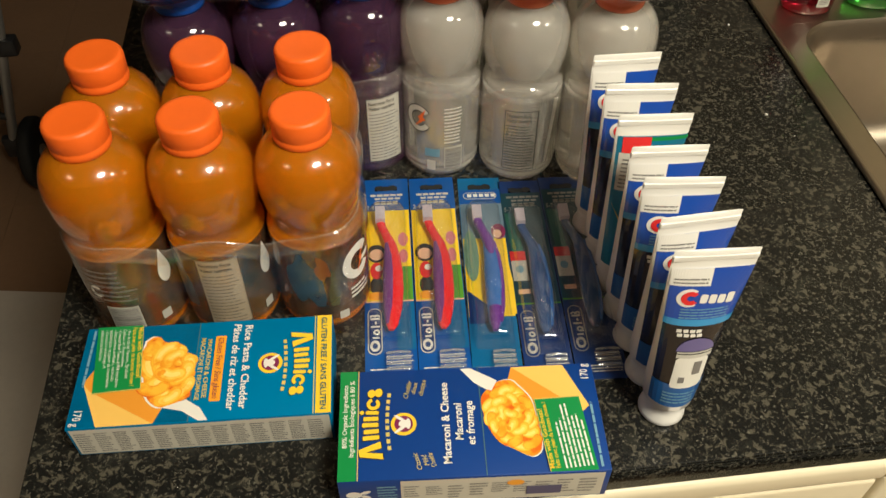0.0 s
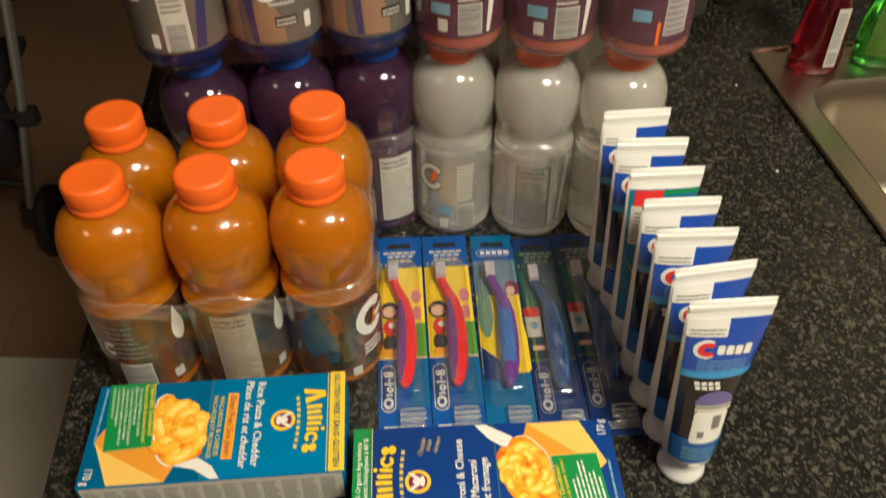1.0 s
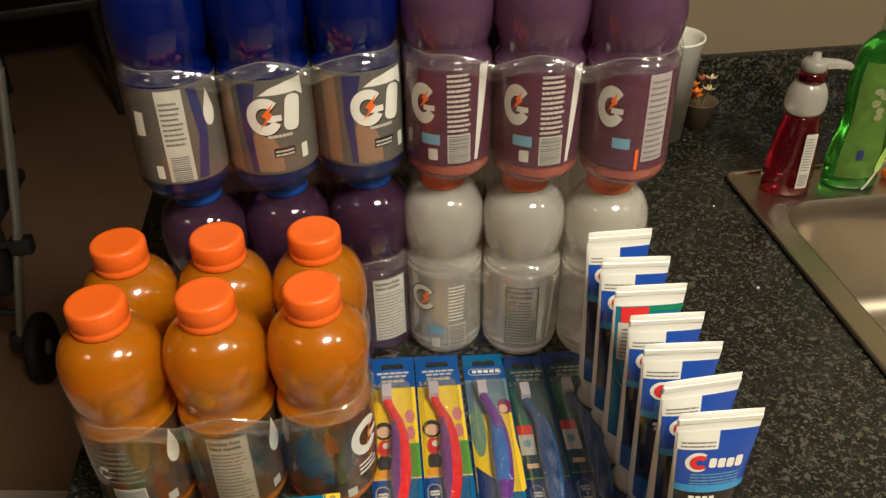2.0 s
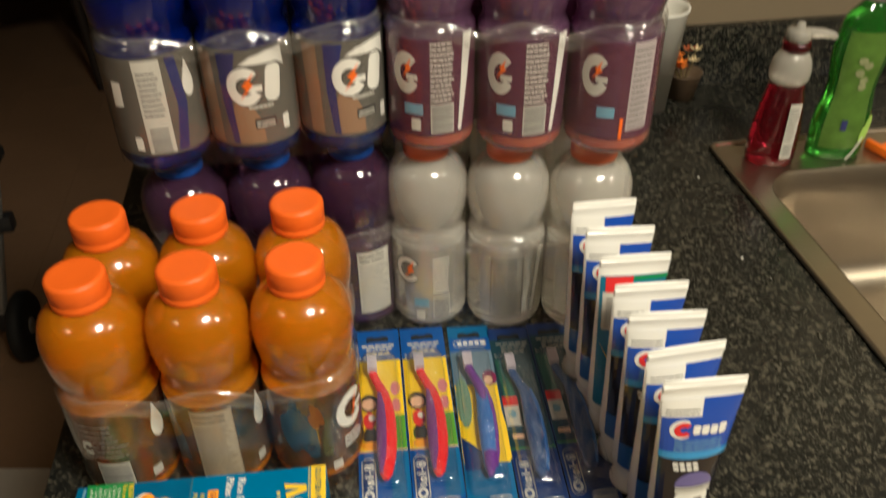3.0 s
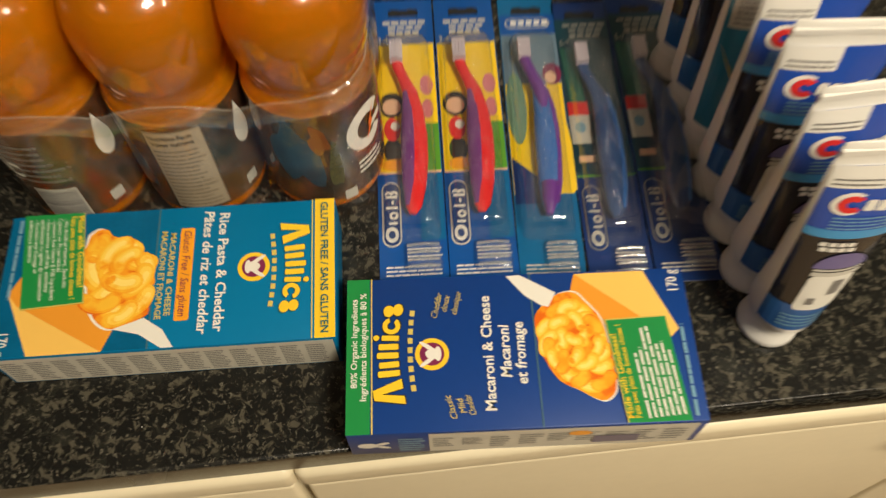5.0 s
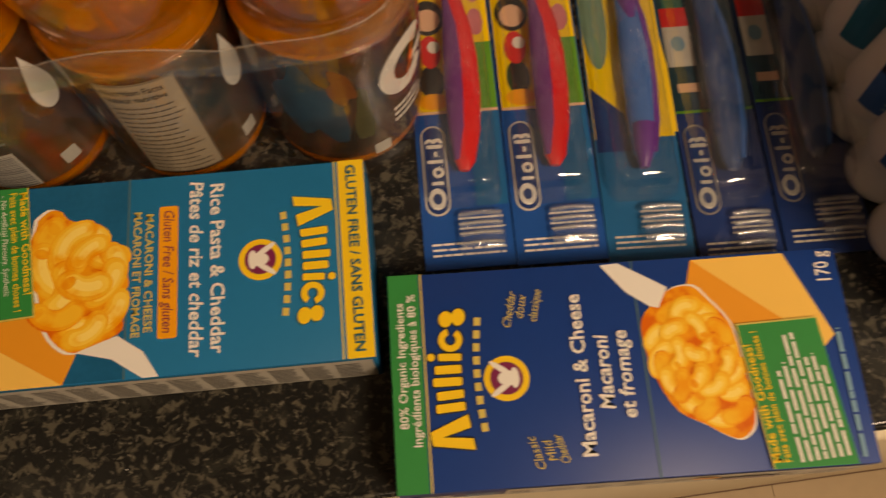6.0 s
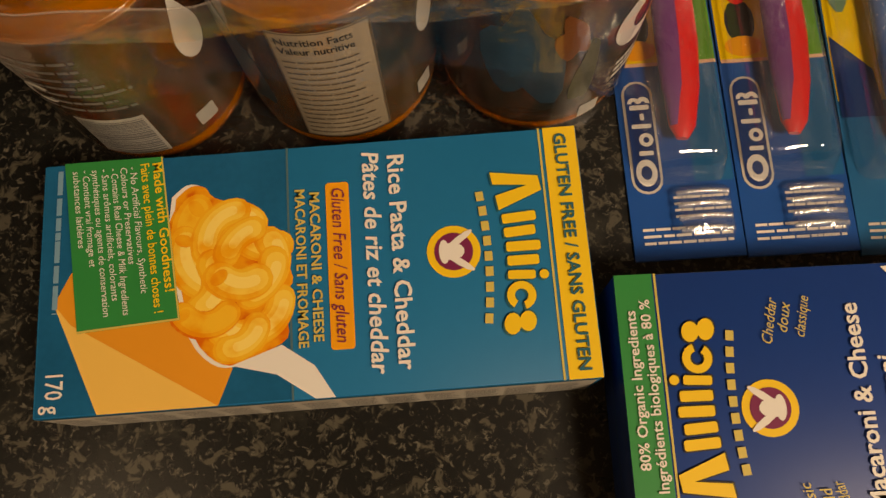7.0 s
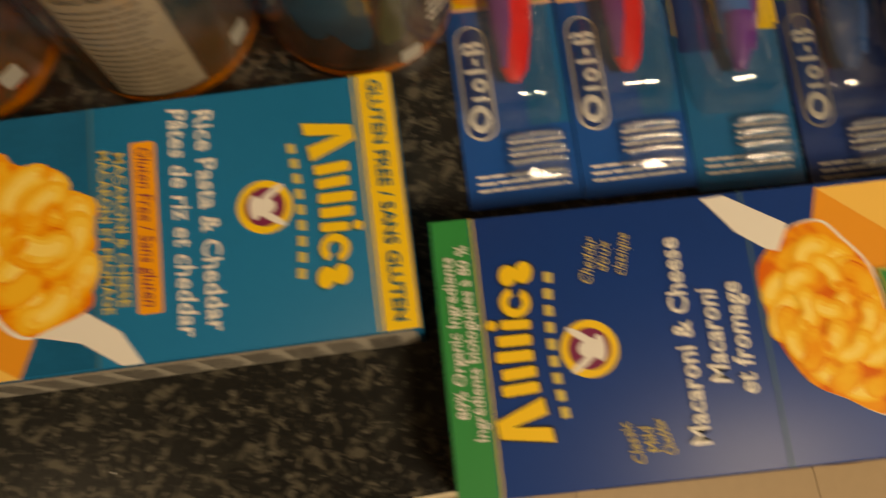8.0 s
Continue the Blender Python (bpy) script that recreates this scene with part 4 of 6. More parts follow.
def pasta_heap(outline, count, size, seed, on, t):
    """A heap of sauced elbows within an outline, each printed in soft tones from its shaded rim to its lit back."""
    rnd = random.Random(seed)
    cx, cy = sum(p[0] for p in outline) / len(outline), sum(p[1] for p in outline) / len(outline)
    lay("pasta_ground", [poly(*outline)], on, 0.00042, PASTA_E, t)
    rx, ry = max(abs(p[0] - cx) for p in outline), max(abs(p[1] - cy) for p in outline)
    spots = []
    for k in range(count):
        a, q = 2.4 * k + 0.4, math.sqrt((k + 0.3) / count)
        dx, dy = q * rx * math.cos(a), q * ry * math.sin(a)
        while not inside(outline, cx + dx * 1.30, cy + dy * 1.30):
            dx, dy, q = dx * 0.94, dy * 0.94, q * 0.94
        spots.append((dx, dy, a, q))
    spots.sort(key=lambda p: -p[3] + rnd.uniform(-0.25, 0.25))
    for k, (dx, dy, a, q) in enumerate(spots):
        r = size * rnd.uniform(1.5, 2.3)
        w = size * rnd.uniform(0.86, 1.08)
        mid = math.degrees(math.atan2(dy, dx)) + rnd.uniform(-40, 40) if q > 0.5 else rnd.uniform(0, 360)
        sweep = rnd.uniform(60, 105)
        x = cx + dx - 0.85 * r * math.cos(radians(mid))
        y = cy + dy - 0.85 * r * math.sin(radians(mid))
        z = 0.00045 + 0.000016 * k
        start = mid - sweep / 2
        deep = rnd.random() < 0.28
        for n, (m, part_w, trim) in enumerate(zip((PASTA_C, PASTA_A, PASTA_B, PASTA_D), (1.00, 0.90, 0.66, 0.34), (0, 1, 5, 14))):
            if deep:
                m = (PASTA_E, PASTA_C, PASTA_A, PASTA_A)[n]
            shift = 0.16 * w * n
            lay("pasta_piece", [elbow(x - 0.3 * shift, y + 0.55 * shift, r, w * part_w, start + trim, sweep - 2 * trim)], on, z + 0.000003 * n, m, t)
        if k % 3 == 1:
            ex, ey = x + r * math.cos(radians(start)), y + r * math.sin(radians(start))
            lay("pasta_mouth", [oval(ex, ey, w * 0.60, w * 0.40, 12, radians(start))], on, z + 0.000013, PASTA_C, t)


def macaroni_box(name_label, place, rz, teal):
    t = thing("macaroni_box", (place[0], place[1], C + 0.0003), name_label, "food box", "macaroni boxes", rz=rz)
    card = TEAL_CARD if teal else NAVY_CARD
    body = box(0, 0, 0, BL, BW, BH, 0.0007, 2)
    part("carton", body, card, t)
    if teal:
        def on(x, y, lift):
            return (y * BL, BW * (1 - x), BH + lift)
    else:
        def on(x, y, lift):
            return ((1 - y) * BL, BW * x, BH + lift)
    k = BW / BL

    def disc(cx, cy, r, n=28):
        return oval(cx, cy, r / BW, r / BL, n)

    def plain(x, y, lift):
        return on(x / BW, y / BL, lift)

    def txt(s, x0, y0, x1, h, m, shear=0.0, bold=0.0, lift=0.0011, name="lettering", turn=0.0):
        v, f = words(s, x0 * BW, y0 * BL, x1 * BW, h, shear, bold)
        if turn:
            v, f = turned((v, f), turn, x0 * BW, y0 * BL)
        return lay(name, [(v, f)], plain, lift, m, t, "printed words " + s)

    if teal:
        lay("wood_print", [rect(0.005, 0.004, 0.995, 0.454)], on, 0.00012, DARK_TEAL, t, "dark teal wood-grain print")
    lay("crease", [rect(0, 0.455, 1, 0.459)], on, 0.00025, CREASE, t)
    if teal:
        lay("stripe", [rect(0, 0.938, 1, 0.998)], on, 0.0003, YELLOW_INK, t, "yellow top stripe")
        lay("stripe_line", [rect(0, 0.928, 1, 0.932)], on, 0.0003, GOLD_INK, t)
        txt("GLUTEN FREE / SANS GLUTEN", 0.03, 0.957, 0.97, 0.0042, TEAL_INK, 0, 0.02)
    else:
        lay("stripe", [rect(0, 0.932, 1, 0.999)], on, 0.0003, GREEN_INK, t, "green top stripe")
        lay("stripe_line", [rect(0, 0.925, 1, 0.929)], on, 0.0003, GOLD_INK, t)
        txt("80% Organic Ingredients", 0.28, 0.968, 0.86, 0.0034, WHITE_INK, 0, 0.015)
        txt("Ingr\u00e9dients biologiques \u00e0 80 %", 0.20, 0.942, 0.90, 0.0034, WHITE_INK, 0, 0.015)
    # brand mark drawn as plain arched blocks
    yb = 0.822
    marks, shade = [], []
    spans = ((0.13, 0.315, 0.085), (0.335, 0.445, 0.062), (0.465, 0.575, 0.062), (0.595, 0.635, 0.062), (0.655, 0.755, 0.060), (0.775, 0.865, 0.066))
    for x0, x1, h in spans:
        x0, x1 = 0.49 + (x0 - 0.5) * 0.86, 0.49 + (x1 - 0.5) * 0.86
        mid = (x0 + x1) / 2
        rise = 0.028 * (1 - ((mid - 0.5) / 0.37) ** 2)
        y0 = (yb + rise) * BL
        tilt = -(mid - 0.5) * 34
        w = (x1 - x0) * BW
        hh = h * BL
        cxm, cym = mid * BW, y0
        if w > 0.012:
            g = [turned(poly((cxm - w / 2, y0), (cxm - w * 0.18, y0), (cxm + w * 0.04, y0 + hh * 0.80), (cxm + w * 0.10, y0 + hh), (cxm - w * 0.16, y0 + hh)), tilt, cxm, cym),
                 turned(poly((cxm + w * 0.12, y0), (cxm + w / 2, y0), (cxm + w * 0.22, y0 + hh), (cxm - w * 0.02, y0 + hh)), tilt, cxm, cym)]
        elif mid < 0.58:
            g = [turned(rounded(cxm - w / 2, y0, cxm - w * 0.09, y0 + hh, 0.0008), tilt, cxm, cym), turned(rounded(cxm + w * 0.09, y0, cxm + w / 2, y0 + hh * 0.92, 0.0008), tilt, cxm, cym)]
        elif w < 0.005:
            g = [turned(rounded(cxm - w / 2, y0, cxm + w / 2, y0 + hh * 0.8, 0.0008), tilt, cxm, cym), turned(oval(cxm, y0 + hh * 1.05, 0.0016, 0.0016, 12), tilt, cxm, cym)]
        elif mid < 0.75:
            g = [turned(band(cxm, y0 + hh * 0.42, 0.0022, 0.0048, 20, 330, 18), tilt, cxm, cym)]
        else:
            g = [turned(oval(cxm - w * 0.1, y0 + hh * 0.62, 0.0034, 0.0028, 14), tilt, cxm, cym), turned(oval(cxm + w * 0.1, y0 + hh * 0.22, 0.0036, 0.0028, 14), tilt, cxm, cym)]
        marks += g
        shade += [([(x + 0.0005, y - 0.0006) for x, y in v], f) for v, f in g] + [([(x - 0.0005, y + 0.0003) for x, y in v], f) for v, f in g]
    lay("brand_shadow", shade, plain, 0.0006, TEAL_INK if teal else BLACK_INK, t)
    for i, mark in enumerate(marks):
        lay("brand_mark", [mark], plain, 0.0009 + 0.00002 * i, YELLOW_INK, t)
    for q in range(9):
        m0 = 0.27 + 0.06 * q
        y0 = (0.798 + 0.012 * (1 - ((m0 - 0.5) / 0.3) ** 2)) * BL
        lay("brand_bar", [turned(rect((m0 - 0.02) * BW, y0, (m0 + 0.018) * BW, y0 + 0.0026), -(m0 - 0.5) * 26, m0 * BW, y0)], plain, 0.0009, GOLD_INK, t)
    # round badge
    lay("badge_ring", [disc(0.48, 0.755, 0.0090)], on, 0.0004, YELLOW_INK, t, "round yellow badge")
    lay("badge_field", [disc(0.48, 0.755, 0.0065)], on, 0.0006, PLUM_INK, t)
    lay("badge_shape", [oval(0.48 * BW, 0.752 * BL, 0.0030, 0.0042, 14), oval(0.435 * BW, 0.766 * BL, 0.0012, 0.0056, 10, 0.6), oval(0.525 * BW, 0.766 * BL, 0.0012, 0.0056, 10, -0.6), oval(0.48 * BW, 0.738 * BL, 0.0042, 0.0018, 12)], plain, 0.0008, WHITE_INK, t, "pale plain badge shape")
    if teal:
        txt("Rice Pasta & Cheddar", 0.07, 0.645, 0.92, 0.0058, WHITE_INK, 0, 0.02)
        txt("P\u00e2tes de riz et cheddar", 0.05, 0.598, 0.93, 0.0058, WHITE_INK, 0.12, 0.02)
        lay("ribbon", [rounded(0.163 * BW, 0.527 * BL, 0.825 * BW, 0.570 * BL, 0.0012)], plain, 0.0004, ORANGE_INK, t, "amber ribbon")
        txt("Gluten Free / Sans gluten", 0.19, 0.539, 0.80, 0.0045, PLUM_INK, 0.2, 0.0)
        txt("MACARONI & CHEESE", 0.20, 0.498, 0.79, 0.0034, GOLD_INK, 0, 0.02)
        txt("MACARONI ET FROMAGE", 0.185, 0.471, 0.81, 0.0034, GOLD_INK, 0, 0.02)
    else:
        txt("Macaroni & Cheese", 0.11, 0.582, 0.85, 0.0058, WHITE_INK, 0, 0.02)
        txt("Macaroni", 0.31, 0.533, 0.65, 0.0058, WHITE_INK, 0.12, 0.02)
        txt("et fromage", 0.265, 0.490, 0.665, 0.0058, WHITE_INK, 0.12, 0.02)
        for i, s in enumerate(("Cheddar", "doux", "classique")):
            txt(s, 0.71 + 0.01 * i + 0.03 * (i == 1), 0.738 - 0.029 * i, 0.885 - 0.02 * (i == 1), 0.0036, GOLD_INK, 0.3, 0.0, turn=-14)
        for i, s in enumerate(("Classic", "Mild", "Cheddar")):
            txt(s, 0.075 + 0.01 * i + 0.02 * (i == 1), 0.690 - 0.026 * i, 0.225 - 0.02 * (i == 1), 0.0036, GOLD_INK, 0.3, 0.0, turn=16)
    # cheese block, spoon and pasta
    if teal:
        heap = [(0.18, 0.250), (0.135, 0.277), (0.143, 0.304), (0.188, 0.321), (0.24, 0.382), (0.297, 0.399), (0.374, 0.433), (0.533, 0.463), (0.59, 0.450), (0.684, 0.450), (0.765, 0.451), (0.815, 0.409), (0.853, 0.361), (0.834, 0.322), (0.733, 0.283), (0.516, 0.257), (0.33, 0.245)]
        block, face = [(0.45, 0.06), (0.57, 0.03), (0.999, 0.114), (0.999, 0.326), (0.866, 0.352), (0.60, 0.27)], [(0.57, 0.030), (0.999, 0.114), (0.999, 0.326), (0.655, 0.062)]
        handle = [(0.79, 0.44), (0.876, 0.497), (0.999, 0.532), (0.999, 0.497), (0.90, 0.430), (0.855, 0.35)]
        panel_shape, lean = [(0.002, 0.041), (0.692, 0.076), (0.668, 0.260), (0.002, 0.225)], 6.2
    else:
        heap = [(0.784, 0.421), (0.847, 0.379), (0.854, 0.331), (0.789, 0.302), (0.667, 0.262), (0.507, 0.250), (0.358, 0.243), (0.208, 0.246), (0.146, 0.277), (0.164, 0.310), (0.216, 0.349), (0.279, 0.400), (0.424, 0.437), (0.595, 0.453), (0.71, 0.451)]
        block, face = [(0.982, 0.324), (0.987, 0.118), (0.582, 0.040), (0.530, 0.066), (0.60, 0.24), (0.86, 0.342)], [(0.982, 0.324), (0.987, 0.118), (0.582, 0.040), (0.532, 0.066)]
        handle = [(0.985, 0.527), (0.990, 0.487), (0.857, 0.385), (0.76, 0.41), (0.772, 0.430), (0.845, 0.477)]
        panel_shape, lean = [(0.002, 0.050), (0.670, 0.075), (0.657, 0.252), (0.002, 0.227)], 4.5
    lay("cheese_side", [poly(*block)], on, 0.0003, CHEESE_DARK, t, "printed cheddar block")
    lay("cheese_face", [poly(*face)], on, 0.00038, CHEESE_LIGHT, t)
    mx, my = sum(p[0] for p in heap) / len(heap), sum(p[1] for p in heap) / len(heap)
    heap = curve_profile(heap + heap[:1], 3)[:-1]
    lay("spoon", [poly(*[(mx + (x - mx) * 1.02, my + (y - my) - (0.008 if teal else 0.004)) for x, y in heap]), poly(*handle)], on, 0.0004, WHITE_INK, t, "printed white spoon")
    pasta_heap([(x * BW, y * BL) for x, y in heap], 14 if teal else 26, 0.0054 if teal else 0.0034, 3 if teal else 8, plain, t)
    lay("green_panel", [poly(*panel_shape)], on, 0.0012, GREEN_INK, t, "green text panel")
    (ax, ay), (bx, by) = panel_shape[3], panel_shape[2]
    lay("green_frame", [poly((ax, ay - 0.003), (bx, by - 0.003), (bx, by), (ax, ay)), poly((bx - 0.008, by), (bx, by), panel_shape[1], (panel_shape[1][0] - 0.008, panel_shape[1][1]))], on, 0.0014, GOLD_INK, t)
    if teal:
        txt("Made with Goodness!", 0.03, 0.207, 0.56, 0.0034, YELLOW_INK, 0, 0.015, 0.0016, turn=lean)
        txt("Faits avec plein de bonnes choses !", 0.03, 0.184, 0.64, 0.0032, YELLOW_INK, 0, 0.01, 0.0016, turn=lean)
        for i, (s, e) in enumerate((("\u2713 No Artificial Flavours, Synthetic", 0.56), ("   Colours or Preservatives", 0.44), ("\u2713 Contains Real Cheese & Milk Ingredients", 0.64), ("\u2713 Sans ar\u00f4mes artificiels, colorants", 0.58), ("   synth\u00e9tiques ou agents de conservation", 0.64), ("\u2713 Contient vrai fromage et", 0.44), ("   substances laiti\u00e8res", 0.36))):
            txt(s.replace("\u2713", "-"), 0.04, 0.164 - 0.0178 * i, e, 0.0025, WHITE_INK, 0.15, 0.0, 0.0016, turn=lean)
    else:
        txt("Made with Goodness!", 0.03, 0.208, 0.56, 0.0034, YELLOW_INK, 0, 0.015, 0.0016, turn=lean)
        txt("Faits avec plein de bonnes choses !", 0.03, 0.188, 0.62, 0.0030, YELLOW_INK, 0, 0.01, 0.0016, turn=lean)
        lay("fine_print", [turned(q, lean, 0.04 * BW, 0.064 * BL) for q in lines(0.04 * BW, 0.064 * BL, 0.62 * BW, 0.178 * BL, 7, 0.42, 0.3, 2, 3)], plain, 0.0016, WHITE_INK, t)
    lay("edge_print", lines(0.03 * BW, 0.028 * BL, 0.62 * BW, 0.040 * BL, 1, 0.8, 0.02, 6, 3), plain, 0.0006, CYAN_INK, t)
    v, f = words("170 g", 0.84 * BW, 0.022 * BL, 0.985 * BW, 0.0060, 0, 0.01)
    lay("lettering", [(v, f)], plain, 0.0006, WHITE_INK, t, "printed words 170 g")

    # front long side with its fine print
    def side(x, y, lift):
        return (x, -lift, y)
    x0, x1 = (0.002, BL - 0.002) if teal else (0.042, BL - 0.004)
    lay("side_panel", [rect(x0, 0.002, x1, BH - 0.002)], side, 0.0003, PALE_CARD, t, "grey-white printed side")
    bars = []
    cols = 13 if teal else 9
    rnd = random.Random(11 if teal else 12)
    for c in range(cols):
        a = x0 + 0.002 + (x1 - x0 - 0.004) * c / cols
        b = a + (x1 - x0 - 0.004) / cols * 0.86
        if teal:
            bars += lines(a, 0.005, b, 0.031, 9 + c % 3, 0.45, 0.3, 50 + c, 2)
        else:
            bars += lines(a, 0.008 + 0.008 * rnd.random(), b, 0.026 + 0.004 * rnd.random(), 5, 0.4, 0.4, 50 + c, 2)
    lay("fine_print", bars, side, 0.0006, GREY_INK, t)
    if not teal:
        lay("side_mark", [oval(0.010, 0.017, 0.0055, 0.0045, 14), oval(0.018, 0.020, 0.004, 0.002, 12, 0.5), oval(0.018, 0.014, 0.004, 0.002, 12, -0.5)], side, 0.0004, WHITE_INK, t, "white plain mark")
        lay("side_bars", lines(0.026, 0.006, 0.040, 0.030, 6, 0.4, 0.2, 77, 1), side, 0.0004, CYAN_INK, t)
        lay("side_swatch", [rect(0.128, 0.008, 0.152, 0.020)], side, 0.0008, LABEL_NAVY, t)
        lay("side_spot", [oval(0.120, 0.026, 0.006, 0.004, 12)], side, 0.0008, ORANGE_INK, t)

    # end flaps
    def end(x, y, lift):
        return (BL + lift, x, y)

    def end0(x, y, lift):
        return (-lift, x, y)
    lay("end_seam", [rect(0.0, BH * 0.48, BW, BH * 0.5)], end, 0.0003, CREASE, t)
    lay("end_seam", [rect(0.0, BH * 0.48, BW, BH * 0.5)], end0, 0.0003, CREASE, t)
    return t


macaroni_box("teal macaroni box lying flat on the worktop", (-0.2492, 0.3403), -2.4, True)
macaroni_box("royal blue macaroni box lying flat at the worktop's edge", (-0.0630, 0.2785), -3.9, False)


# ---- toothpaste tubes standing on their caps ----
TUBE_BLUE = mat("glossy_blue_tube_print", (0.012, 0.07, 0.42), 0.28, coat=0.5, vary=0.05)
TUBE_SKY = mat("sky_blue_tube_print", (0.05, 0.30, 0.62), 0.28, coat=0.5, vary=0.05)
TUBE_BLACK = mat("black_tube_print", (0.012, 0.011, 0.016), 0.25, coat=0.5, vary=0.2)
TUBE_DEEP = mat("deep_blue_tube_print", (0.012, 0.10, 0.34), 0.28, coat=0.5, vary=0.1, scale=80)
TUBE_TEAL = mat("teal_tube_print", (0.01, 0.16, 0.28), 0.28, coat=0.5, vary=0.15, scale=60)
TUBE_WHITE = mat("white_tube_plastic", (0.80, 0.78, 0.73), 0.32, coat=0.2, vary=0.03, bump=0.06, bscale=60)
CAP_WHITE = mat("white_cap_plastic", (0.82, 0.80, 0.76), 0.28, vary=0.03)
DOME_INK = mat("slate_violet_print", (0.14, 0.12, 0.30), 0.3, coat=0.4, vary=0.15)
TH = 0.178


def tube_section(z):
    t = min(1.0, max(0.0, (z - 0.026) / (0.163 - 0.026)))
    return 0.0182 + 0.0090 * t, 0.0182 * (1 - t) ** 0.85 + 0.0011


def on_tube(x, y, lift):
    """x from -1 to 1 over the front half, y height."""
    a, b = tube_section(y)
    q = x * math.pi / 2
    return ((a + lift) * math.sin(q), -(b + lift) * math.cos(q), y)


def on_tube_flat(x, y, lift):
    """x in metres across the front."""
    a, b = tube_section(y)
    return on_tube(math.asin(max(-0.98, min(0.98, x / a))) / (math.pi / 2), y, lift)


CURVED[on_tube_flat] = 0.004


def fine_rect(x0, y0, x1, y1):
    return rect(x0, y0, x1, y1, 14, max(1, int((y1 - y0) / 0.006)))


def toothpaste(label, back=False):
    t = thing("toothpaste_tube", (0, 0, 0), label, "toothpaste", "toothpaste tubes in a row")
    n, bm, rings = 40, bmesh.new(), []
    zs = [0.0225, 0.024, 0.026, 0.04, 0.055, 0.07, 0.085, 0.1, 0.115, 0.13, 0.142, 0.152, 0.159, 0.163, 0.1632, 0.170, TH - 0.0006, TH]
    for z in zs:
        a, b = tube_section(z)
        if z < 0.026:
            a = b = 0.0182 * (0.72 if z < 0.023 else 0.95)
        if z > 0.163:
            a, b = 0.0272, 0.0010
        if z == TH:
            a, b = 0.0268, 0.0004
        ring = []
        for k in range(n):
            q = 2 * math.pi * k / n
            ring.append(bm.verts.new((a * math.sin(q), -b * math.cos(q), z)))
        rings.append(ring)
    for a, b in zip(rings, rings[1:]):
        for k in range(n):
            bm.faces.new((a[k], a[(k + 1) % n], b[(k + 1) % n], b[k]))
    bm.faces.new(rings[0][::-1])
    bm.faces.new(rings[-1])
    bmesh.ops.recalc_face_normals(bm, faces=bm.faces)
    part("tube", smooth(bm, 50), TUBE_WHITE, t)
    part("crimp", box(-0.0271, -0.00135, 0.1690, 0.0271, 0.00135, 0.1735, 0.0006, 1), TUBE_WHITE, t, "pressed white crimp")
    cap_prof = [(0.0130, 0.0), (0.0166, 0.0006), (0.0174, 0.002), (0.0168, 0.006), (0.0152, 0.010), (0.0146, 0.016), (0.0152, 0.0205), (0.0160, 0.0222), (0.0130, 0.0226)]
    part("cap", lathe(cap_prof, 36), CAP_WHITE, t, "round white flip cap")
    if not back:
        lay("print_blue", [fine_rect(-0.74, 0.116, 0.88, 0.1625)], on_tube, 0.0004, TUBE_BLUE, t, "glossy blue print")
        lay("print_notch", [fine_rect(-0.76, 0.1485, 0.02, 0.1627)], on_tube, 0.0007, TUBE_WHITE, t)
        lay("fine_print", lines(-0.022, 0.1505, 0.0, 0.1565, 2, 0.4, 0.15, 4, 3), on_tube_flat, 0.0009, GREY_INK, t)
        lay("brand_crescent", [band(-0.0105, 0.1385, 0.0050, 0.0078, 50, 310, 18)], on_tube_flat, 0.0009, WHITE_INK, t)
        lay("brand_dot", [band(-0.0095, 0.1385, 0.0022, 0.0058, 40, 320, 18)], on_tube_flat, 0.0012, RED_INK, t, "red open ring mark")
        lay("brand_bars", [turned(rounded(-0.0035 + 0.0056 * i, 0.1340, 0.0012 + 0.0056 * i, 0.1415 + 0.0014 * (i == 3), 0.0014), -4, 0, 0.1375) for i in range(4)], on_tube_flat, 0.0009, WHITE_INK, t, "white block mark")
        lay("fine_print", lines(-0.014, 0.1205, 0.019, 0.1305, 4, 0.42, 0.12, 9, 3), on_tube_flat, 0.0009, CYAN_INK, t)
        lay("print_sky", [fine_rect(-0.74, 0.1135, 0.88, 0.1195)], on_tube, 0.0007, TUBE_SKY, t, "sky blue band")
        lay("print_dark", [fine_rect(-0.74, 0.050, 0.88, 0.1137)], on_tube, 0.0003, TUBE_BLACK, t, "black starry print")
        for bar in [rect(-0.013 + 0.0042 * i, 0.1075, -0.0098 + 0.0042 * i, 0.1105) for i in range(4)] + [rect(-0.012 + 0.0042 * i, 0.1035, -0.0088 + 0.0042 * i, 0.1065) for i in range(4)]:
            lay("title_block", [bar], on_tube_flat, 0.0009, WHITE_INK, t)
        lay("figure_body", [rounded(-0.0085, 0.052, 0.0135, 0.083, 0.003)], on_tube_flat, 0.0009, WHITE_INK, t, "white rounded shape")
        lay("figure_panel", [rect(0.004, 0.066, 0.0095, 0.079), rect(-0.004, 0.058, 0.0, 0.064)], on_tube_flat, 0.0012, GREY_INK, t)
        lay("figure_band", [rect(-0.009, 0.083, 0.0145, 0.0865), rect(-0.009, 0.0875, 0.0145, 0.089)], on_tube_flat, 0.0010, PANEL_INK, t)
        lay("figure_dome", [band(0.0025, 0.0895, 0.0, 0.0125, 0, 180, 16)], on_tube_flat, 0.0009, DOME_INK, t, "violet rounded shape")
        lay("print_foot", [fine_rect(-0.74, 0.031, 0.88, 0.055)], on_tube, 0.0006, TUBE_DEEP, t, "deep blue lower print")
